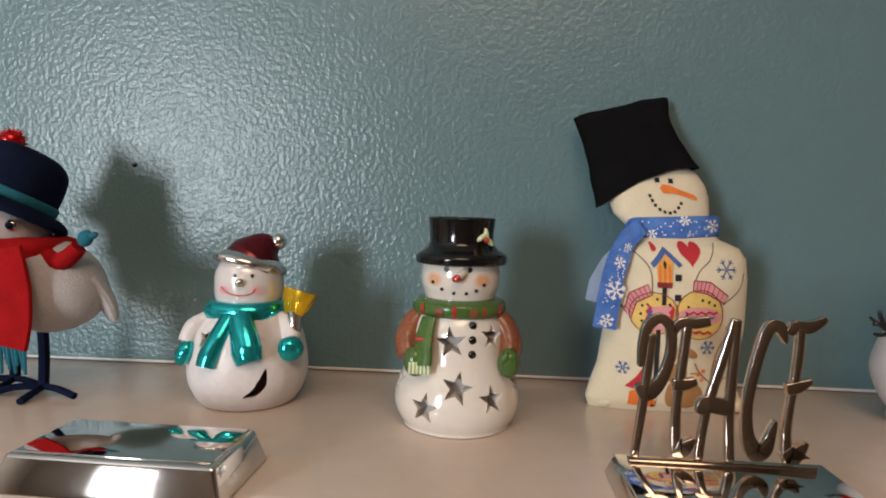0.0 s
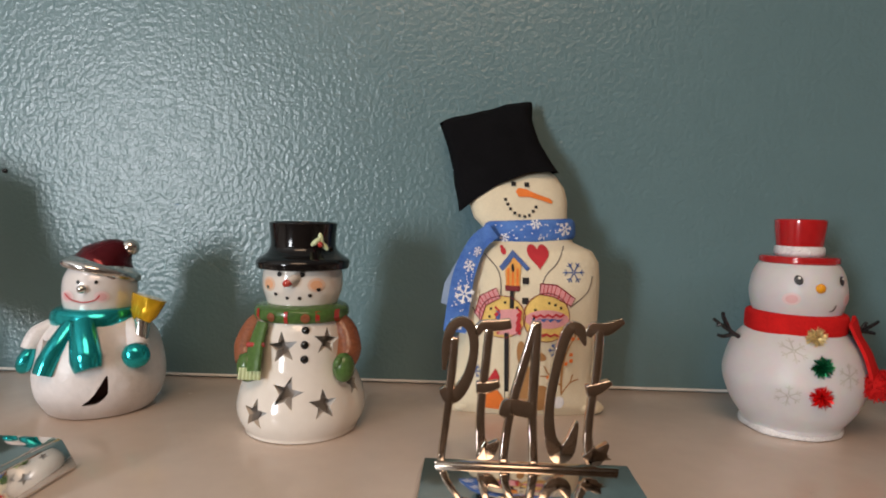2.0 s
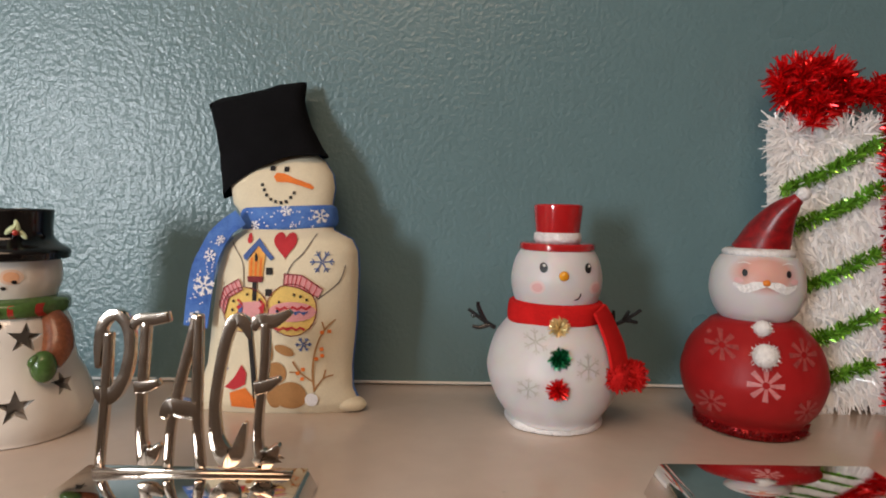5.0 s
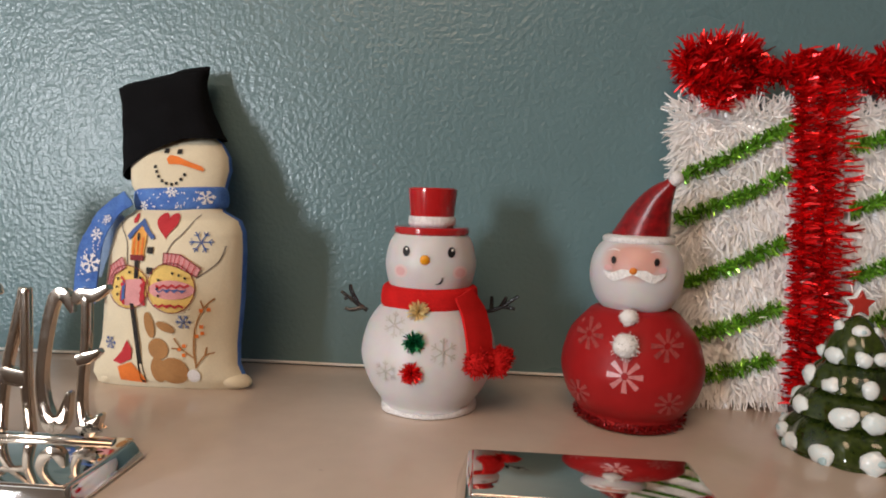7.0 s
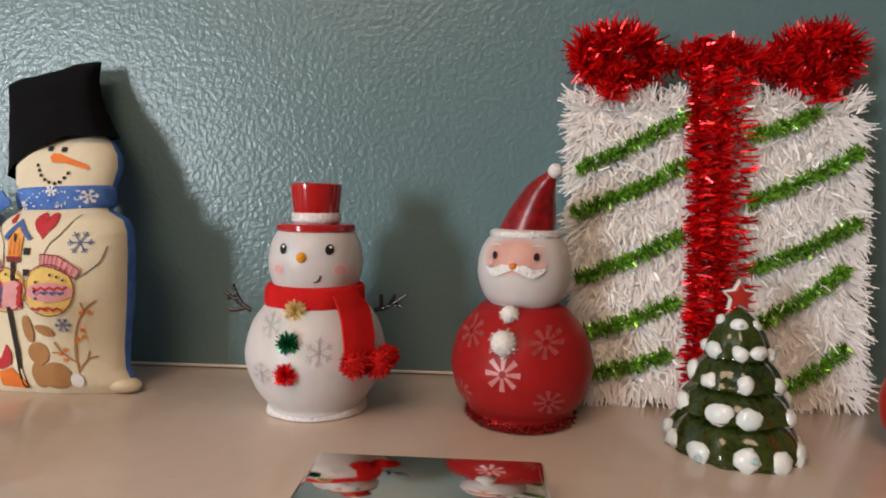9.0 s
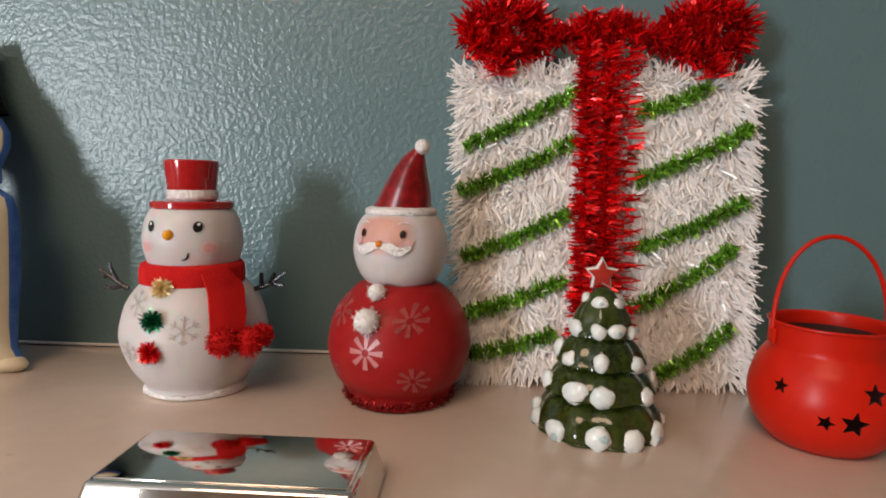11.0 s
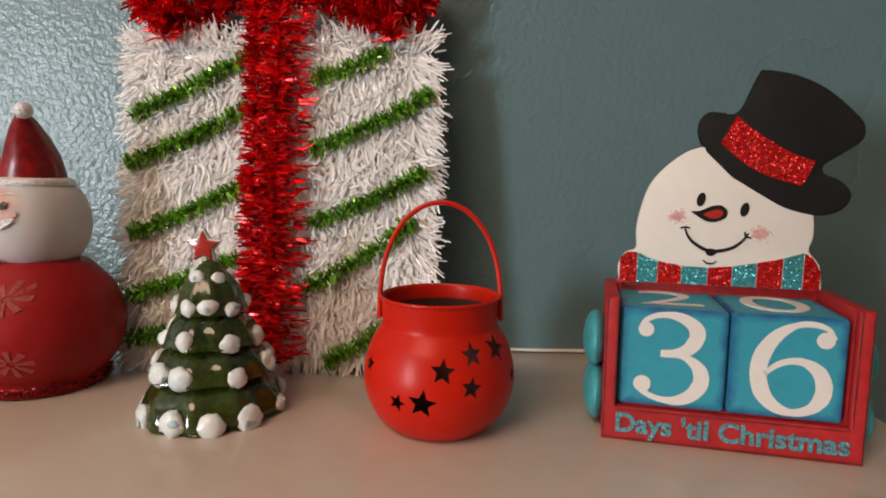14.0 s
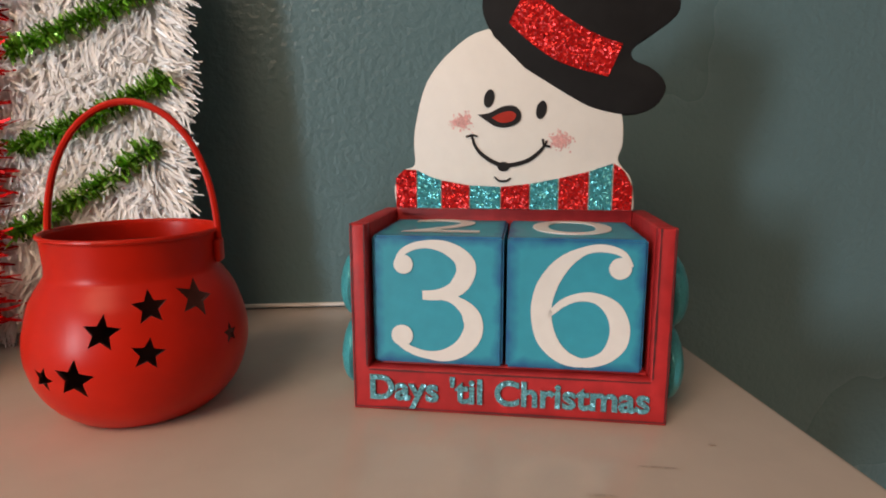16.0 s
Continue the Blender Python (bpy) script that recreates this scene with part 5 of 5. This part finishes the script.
    for p in ([(150, 545), (195, 610), (202, 690)], [(435, 512), (400, 570), (360, 610), (340, 660)], [(530, 615), (510, 670), (445, 722)], [(105, 735), (120, 758), (138, 772)]):
        stitch("coat_line", "grey", [pen(p, 4)], 0.0005, 0, "thin grey stitched coat line")
    for side, cuff, mx, my, rx, ry in (("left", [(112, 752), (128, 692), (185, 660), (200, 694), (150, 722), (134, 778)], 208, 758, 80, 72), ("right", [(338, 640), (395, 644), (462, 690), (448, 716), (385, 684), (336, 676)], 362, 756, 82, 84)):
        stitch("mitten", "yellow", [rnd(mx, my, rx, ry)], 0.0006, 4, "yellow and pink stitched mitten")
        stitch("mitten_cuff", "pink", [sewn(cuff)], 0.0010)
        rim = [(mx + rx * math.cos(a), my + ry * math.sin(a)) for a in np.linspace(0, 2 * math.pi, 25)]
        stitch("mitten_outline", "maroon", strip(sewn(rim), 0.0006) + strip(sewn(cuff + cuff[:1]), 0.0007), 0.0017, 0)
        half = len(cuff) // 2
        ribs = [(np.array(a) * (1 - f) + np.array(b) * f) for a, b in zip(cuff[:half], cuff[1:half]) for f in (0, 0.25, 0.5, 0.75)]
        inn = [(np.array(a) * (1 - f) + np.array(b) * f) for a, b in zip(cuff[::-1][:half], cuff[::-1][1:half]) for f in (0, 0.25, 0.5, 0.75)]
        stitch("mitten_ribs", "red", [ribbon(sewn([tuple(a), tuple(b)]), 0.0005) for a, b in zip(ribs[1:], inn[1:])], 0.0016, 0)
        if side == "left":
            stitch("mitten_band", "pink", [sewn([(192, 735), (262, 728), (270, 818), (190, 820)])], 0.0012, 4)
            zig = [[(182 + 14 * (k % 2), 725 + k * 13) for k in range(8)], [(258 + 14 * (k % 2), 725 + k * 13) for k in range(8)]]
        else:
            stitch("mitten_band", "pink", [rnd(364, 762, 78, 32)], 0.0012, 4)
            zig = [[(312 + k * 14, 748 + 8 * (k % 2) - k * 0.5) for k in range(9)], [(308 + k * 14, 812 + 8 * (k % 2)) for k in range(8)]]
        stitch("mitten_zigzag", "red", [ribbon(sewn(z), 0.0016) for z in zig], 0.0016, 0)
        mid = [(mx - 22 + (k % 2) * 14, my - 20 + k * 11) for k in range(7)] if side == "left" else [(mx - 50 + k * 13, my + 4 + 10 * (k % 2)) for k in range(9)]
        stitch("mitten_wave", "blue", [ribbon(sewn(mid), 0.0007)], 0.0018, 0)
        stitch("mitten_dots", "black", [sq(mx + dx, my + dy, 4) for dx, dy in ((-40, -26), (-44, 2), (-40, 26), (8, -50), (30, -44), (50, -34))], 0.0018, 0)
    stitch("branch", "brown", [pen(p, 5) for p in ([(430, 1035), (425, 960), (440, 880), (470, 820), (502, 790)], [(468, 822), (460, 795)], [(430, 1030), (460, 990), (492, 980)], [(460, 990), (468, 960)], [(428, 1000), (385, 965), (362, 928)], [(385, 965), (350, 965)])], 0.0006, 0, "brown stitched branch")
    for x, y in ((460, 830), (483, 828), (457, 887), (440, 920), (458, 910), (378, 968), (392, 988), (395, 955)):
        stitch("berry", "orange", [sq(x, y, 6)], 0.0010, 0)
    stitch("brown_shape", "brown", [rnd(350, 1048, 54, 50), rnd(296, 1045, 26, 50), rnd(304, 968, 36, 38), rnd(280, 885, 17, 46, -6), rnd(336, 890, 34, 16, 24)], 0.0008, 4, "plain brown stitched shape")
    stitch("pale_shape", "white", [rnd(420, 1062, 22, 24)], 0.0012)
    stitch("red_shape", "red", [sewn([(128, 1022), (165, 985), (190, 942), (206, 972), (200, 1010), (160, 1030)])], 0.0008, 1, "plain red stitched shape")
    stitch("orange_shape", "orange", [sewn([(145, 1040), (200, 1020), (243, 1080), (240, 1100), (145, 1092)])], 0.0008)


cloth_snowman()

# ---- small pearl-glazed snowman ----


def pearl_snowman():
    t = thing("pearl_snowman", pose(0.1485, -0.085, 0, 0, 0, 20), "small pearl white ceramic snowman with teal scarf", "snowman ornament")
    prof = spline([(0.0, 0.0), (0.03, 0.0), (0.0365, 0.0035), (0.042, 0.014), (0.0437, 0.025), (0.0425, 0.038), (0.0385, 0.053), (0.032, 0.063), (0.026, 0.069)], 5)
    head = spline([(0.019, 0.066), (0.0236, 0.075), (0.0248, 0.085), (0.0235, 0.097), (0.017, 0.106), (0.0, 0.110)], 5)
    crescent = ribbon(spline([(-0.0035, 0.0125), (0.004, 0.0155), (0.009, 0.0215), (0.0118, 0.0325)], 4), [0.0004, 0.006, 0.0072, 0.0006])
    cutter = moved(slab([(x, z) for x, z in crescent], 0.03), Matrix.Translation((0, -0.03, 0)))
    inner = [(max(0, r - 0.003), max(z, 0.003)) for r, z in prof]
    shell = lathe(prof + [(0.02, 0.069), (0.0, 0.069)], 60)
    inn = lathe(inner + [(0.018, 0.066), (0.0, 0.066)], 60)
    bmesh.ops.reverse_faces(inn, faces=inn.faces)
    slot = moved(slab(star(0, 0, 0.008, 0.003, 30, 4), 0.03), pose(0, 0, 0, 0, 0, -48) @ Matrix.Translation((0, -0.03, 0.0515)))
    hull = carved(joined(shell, inn), joined(cutter, slot))
    # inside is coloured dark, standing in for shade behind the cut-outs
    for f in hull.faces:
        c = f.calc_center_median()
        f.material_index = 1 if math.hypot(c.x, c.y) < float(np.interp(c.z, [q[1] for q in prof], [q[0] for q in prof])) - 0.0022 and c.z > 0.001 else 0
    body = part("body", hull, [SILVERGLAZE, HOLLOWSHADE], t, "matt pearl body with a crescent cut-out")
    hd = part("head", lathe(head, 48), PEARLFACE, t)
    on = on_lathe(head)
    tilt = Matrix.Translation((0.0, 0, 0.1022)) @ pose(0, 0, 0, -5, 14, 0)
    hat = part("hat", tube(spline([(0.003, 0, 0.1015), (0.0065, 0, 0.1075), (0.0125, 0, 0.1145), (0.0185, 0, 0.1185)], 5), [0.0228, 0.0205, 0.013, 0.005], 28), WINEMETAL, t, "wine red metallic pointed hat")
    part("hat_rim", moved(lathe(spline([(0.0205, -0.004), (0.0255, -0.003), (0.026, 0.0015), (0.0205, 0.006)], 4), 44, 0.1), tilt), SILVERMETAL, hat)
    part("pompom", ball(0.0205, -0.002, 0.1185, 0.0062, n=16), SILVERMETAL, hat)
    for x in (-0.0092, 0.0022):
        part("eye", print_on([oval(x, 0.0952, 0.0012, 0.0015, n=10)], on, 0.0004, 0), DOTS, hd)
    part("nose", ball(-0.0065, -0.025, 0.0905, 0.0034, 0.003, 0.0032, 14), SILVERMETAL, hd)
    for x in (-0.017, 0.0055):
        c = part("cheek", print_on([oval(x, 0.0848, 0.0048, 0.0042)], on, 0.0003), PINKPALE, hd)
        part("blush", print_on([oval(x, 0.0848, 0.003, 0.0027)], on, 0.0006), PINK, c)
    part("mouth", print_on([ribbon(spline([(-0.0185, 0.087), (-0.014, 0.083), (-0.0065, 0.0812), (0.001, 0.0824), (0.0045, 0.0858)], 4), 0.0008)], on, 0.0008), THREAD["red"], hd)
    scarf = part("scarf", lathe(spline([(0.021, 0.0605), (0.0285, 0.062), (0.0298, 0.068), (0.0275, 0.0745), (0.021, 0.076)], 4), 44, 0.12), TEALMETAL, t, "shiny teal metallic scarf")
    part("scarf_end", tube(spline([(-0.013, -0.025, 0.066), (-0.0195, -0.031, 0.054), (-0.0255, -0.034, 0.042), (-0.028, -0.036, 0.034)], 4), [0.0065, 0.0075, 0.008, 0.007], 14, 0.8), TEALMETAL, scarf)
    part("scarf_end", tube(spline([(-0.006, -0.028, 0.067), (-0.003, -0.036, 0.055), (-0.001, -0.0405, 0.045), (0.001, -0.043, 0.0375)], 4), [0.009, 0.0105, 0.0115, 0.0095], 14, 0.8), TEALMETAL, scarf)
    part("mitten", ball(0.0285, -0.0335, 0.044, 0.0095, 0.0072, 0.0092, 16, (0, 20, 0)), TEALMETAL, t)
    part("mitten", ball(-0.043, -0.015, 0.04, 0.0062, 0.0075, 0.010, 16, (0, 25, 0)), TEALMETAL, t)
    part("sleeve", tube(spline([(-0.026, -0.006, 0.064), (-0.037, -0.009, 0.057), (-0.0425, -0.013, 0.047)], 4), [0.005, 0.007, 0.0055], 12), SILVERGLAZE, t)
    part("sleeve", tube(spline([(0.022, -0.016, 0.064), (0.028, -0.025, 0.058), (0.0295, -0.031, 0.05)], 4), [0.005, 0.0078, 0.0072], 12), SILVERGLAZE, t)
    br = part("broom", tube([(0.032, -0.025, 0.07), (0.0315, -0.029, 0.059), (0.0305, -0.032, 0.046)], [0.0058, 0.0052, 0.004], 12), SILVERMETAL, t, "little silver broom with yellow bristles")
    part("bristles", tube([(0.0305, -0.024, 0.067), (0.0325, -0.024, 0.073), (0.036, -0.023, 0.084)], [0.0075, 0.0115, 0.0145], 18, 0.7), YELLOWMETAL, br)


pearl_snowman()

# ---- felt bird in a bowler hat: one mesh ----


def felt_bird():
    leg = lambda x, y: [tube(spline([(x, y, 0.052), (x + 0.001, y, 0.03), (x, y, 0.004)], 4), 0.0038, 8), tube(spline([(x, y, 0.006), (x + 0.016, y - 0.006, 0.006), (x + 0.031, y - 0.01, 0.0028)], 4), 0.0026, 8),
                        tube([(x, y, 0.006), (x + 0.001, y - 0.014, 0.004), (x + 0.002, y - 0.026, 0.0026)], 0.0026, 8), tube(spline([(x, y, 0.006), (x - 0.018, y - 0.006, 0.006), (x - 0.03, y - 0.012, 0.0028)], 4), 0.0026, 8)]
    tilt = Matrix.Translation((-0.0175, 0.003, 0.1425)) @ pose(0, 0, 0, -18, 19, 0) @ Matrix.Scale(0.97, 4)
    bits = [(ball(0.012, 0, 0.083, 0.048, 0.034, 0.036, 28, (0, 12, 0)), 0), (ball(-0.0145, -0.004, 0.122, 0.0315, 0.031, 0.029, 24), 0),
            (moved(lathe(spline([(0.0, 0.045), (0.018, 0.0435), (0.029, 0.036), (0.0325, 0.022), (0.033, 0.004), (0.03, 0.0)], 5), 40), tilt), 1),
            (moved(lathe(spline([(0.028, 0.003), (0.04, 0.001), (0.0465, -0.003), (0.0475, -0.0065), (0.044, -0.0085), (0.03, -0.004)], 4), 44, 0.05), tilt), 1),
            (moved(lathe(spline([(0.0328, 0.0015), (0.0348, 0.0025), (0.0348, 0.0085), (0.0328, 0.0095)], 3), 40), tilt), 2),
            (moved(joined(ball(-0.02, 0, 0.046, 0.009, n=14), moved(burst(0.0115, 420, 0.0009, 61), Matrix.Translation((-0.02, 0, 0.046)))), tilt), 3),
            (moved(lathe(spline([(0.024, 0.094), (0.036, 0.097), (0.0385, 0.106), (0.036, 0.115), (0.026, 0.118)], 4), 40, 0.15), Matrix.Translation((-0.006, 0, 0))), 4),
            (moved(slab(ribbon(spline([(0.016, 0.112), (0.020, 0.085), (0.020, 0.062), (0.017, 0.044)], 4), [0.024, 0.028, 0.028, 0.027]), 0.004, 0.0012), Matrix.Translation((0, -0.0375, 0))), 4),
            (tube(spline([(0.02, -0.012, 0.108), (0.034, -0.016, 0.1), (0.045, -0.018, 0.104), (0.0535, -0.018, 0.112)], 4), [0.009, 0.008, 0.0065, 0.0055], 12), 4),
            (ball(0.0585, -0.018, 0.1185, 0.0055, 0.004, 0.0065, 12, (0, 30, 0)), 2), (ball(0.0635, -0.018, 0.1205, 0.0045, 0.003, 0.0025, 10, (0, -20, 0)), 2),
            (tube(spline([(0.045, 0.006, 0.085), (0.056, 0.01, 0.068), (0.06, 0.012, 0.054)], 4), [0.02, 0.013, 0.006], 14, 0.5), 0),
            (ball(0.0085, -0.0245, 0.1265, 0.004, 0.0024, 0.0042, 14), 6), (ball(0.0092, -0.0262, 0.1265, 0.0027, n=12), 1), (tube([(-0.008, -0.032, 0.122), (-0.013, -0.048, 0.119)], [0.006, 0.001], 10), 5)]
    for k in range(9):
        bits.append((tube([(0.006 + k * 0.0028, -0.0395, 0.047), (0.0065 + k * 0.0028, -0.039 + 0.002 * (k % 2), 0.031 - 0.003 * (k % 3))], [0.0017, 0.001], 6), 2))
    bits += [(b, 1) for b in leg(0.015, -0.004) + leg(-0.02, 0.012)]
    single("felt_bird", joined(*bits), [WOOL, NAVYFELT, TEALFELT, FOILRED, mat("crimson_felt", (0.34, 0.008, 0.01), 0.9, var=0.25, vscale=250, bump=0.5, bscale=1400, bdist=0.0008, spec=0.1), ORANGE, NICKEL], pose(-0.018, -0.094, 0), "white felt bird with navy bowler hat and red scarf", "bird ornament")


felt_bird()

# ---- tinsel gift leaning on the wall ----


def tinsel_gift():
    rng = np.random.default_rng(12)
    g = thing("gift_decoration", pose(0.9265, -0.054, 0.001, -7), "white tinsel gift with green stripes and a red bow", "gift decoration")
    W, H = 0.1, 0.217
    part("panel", box(-W + 0.004, W - 0.004, -0.006, 0.008, 0.004, H - 0.004, 0.003), BACKING, g, "white backing panel")
    n = 15000
    x, z = rng.uniform(-W + 0.002, W, n), rng.uniform(0.006, H, n)
    base = np.stack([x, -0.0065 - 0.003 * rng.random(n), z], 1)
    out = np.stack([np.where(np.abs(x) > W - 0.012, np.sign(x) * 1.1, 0), np.zeros(n), np.where(z > H - 0.012, 1.4, np.where(z < 0.012, -0.9, 0))], 1)
    tuft = np.stack([np.sin(x * 190 + 3 * np.sin(z * 90)), np.zeros(n), np.cos(z * 170 + 3 * np.sin(x * 80))], 1) * 0.35
    aim = np.array([0, -0.14, -0.9]) + out + tuft + rng.normal(0, 0.4, (n, 3)) * np.array([1, 0.4, 1])
    aim[:, 1] = np.minimum(aim[:, 1], 0.05)
    foil_part("white_tinsel", strands(base, aim, rng.uniform(0.0065, 0.014, n), 0.00115, 0.2, 13, (0, 3.2, 0)), TINSEL, g, "shaggy white tinsel strips")["kind"] = "stuff"
    lines = [((-0.095, 0.163), (-0.018, 0.203)), ((-0.098, 0.1315), (-0.018, 0.169)), ((-0.095, 0.086), (-0.022, 0.119)), ((-0.095, 0.0465), (-0.024, 0.073)), ((-0.094, 0.019), (-0.03, 0.036)),
             ((0.022, 0.187), (0.07, 0.206)), ((0.022, 0.141), (0.1, 0.179)), ((0.022, 0.094), (0.097, 0.1295)), ((0.02, 0.053), (0.09, 0.098)), ((0.034, 0.006), (0.089, 0.044))]
    for k, ((ax, az), (bx, bz)) in enumerate(lines):
        mid = ((ax + bx) / 2 + 0.002, -0.0135, (az + bz) / 2 - 0.0015)
        foil_part("green_stripe", garland(spline([(ax, -0.0125, az), mid, (bx, -0.0125, bz)], 6), 0.0064, 8500, 0.0014, 40 + k), FOILGREEN, g, "shiny green foil garland stripe")
    for k, (xx, dens, rad) in enumerate(((-0.0125, 7000, 0.0095), (0.0025, 7000, 0.0095), (0.0165, 1900, 0.0115))):
        foil_part("red_ribbon", garland([(xx, -0.0135, 0.256), (xx, -0.0165, 0.222), (xx * 0.9 - 0.001, -0.018, 0.11), (xx * 0.9 - 0.0035, -0.0165, 0.006)], rad, dens, 0.0017, 60 + k, squash=(1.25, 0.8, 0.5)), FOILRED, g, "red foil garland ribbon")
    bow = part("bow", tube([(-0.05, -0.008, 0.243), (0.05, -0.008, 0.243)], 0.003, 8), FOILRED, g, "shaggy red foil bow")
    for cx, s in ((-0.0685, -1), (0.069, 1)):
        loop = [(cx + (0.027 - 0.002 * math.cos(2 * a)) * math.cos(a), -0.009 - 0.003 * math.sin(a * 2), 0.2435 + 0.0165 * math.sin(a) + s * 0.003 * math.cos(a)) for a in np.linspace(0, 2 * math.pi, 30)]
        foil_part("bow_loop", garland(loop, 0.0128, 11000, 0.0017, 70 + s), FOILRED, bow)
        foil_part("bow_loop", garland([(cx + 0.012 * math.cos(a), -0.016, 0.2475 + 0.009 * math.sin(a)) for a in np.linspace(0, 5.2, 16)], 0.0105, 9500, 0.0017, 75 + s), FOILRED, bow)
        foil_part("bow_tail", garland([(cx - s * 0.006, -0.013, 0.236), (cx + s * 0.003, -0.016, 0.222), (cx + s * 0.004, -0.016, 0.212)], 0.0115, 9500, 0.0017, 80 + s), FOILRED, bow)
    foil_part("bow_knot", garland([(-0.046, -0.009, 0.243), (-0.03, -0.012, 0.236), (-0.012, -0.014, 0.2445), (0.014, -0.014, 0.2445), (0.034, -0.012, 0.238), (0.052, -0.009, 0.243)], 0.0122, 10500, 0.0017, 90), FOILRED, bow)


tinsel_gift()

# ---- small marks of use ----
structure("trim_1", box(-1.1, END, -0.003, 0.0, 0.0003, 0.0024, 0.0008), WHITEPAINT, "thin white caulk line between mantel and wall")
single("nail_hole", ball(0, 0, 0, 0.0024, 0.0016, 0.002, 12), DOTS, pose(0.011, -0.0008, 0.178), "small dark nail hole in the teal wall", "nail hole")
scuff = mat("brown_scuff", (0.49, 0.405, 0.34), 0.5, var=0.4, vscale=300)
for x, y, q, w in ((0.2, -0.052, 0.0016, 0.0012), (0.61, -0.19, 0.0014, 0.001), (0.05, -0.11, 0.0012, 0.001), (1.212, -0.197, 0.006, 0.0005), (1.19, -0.21, 0.0045, 0.0005), (1.236, -0.185, 0.0015, 0.0008)):
    bm = print_on([oval(0, 0, q, w, 8, 12)], lambda u, v, lift: (u, v, lift), 0.0003, 0)
    single("scuff_mark", bm, scuff, pose(x, y, 0, 0, 0, -20), "small brown scuff on the cream mantel paint", "scuff", "scuffs on the mantel")
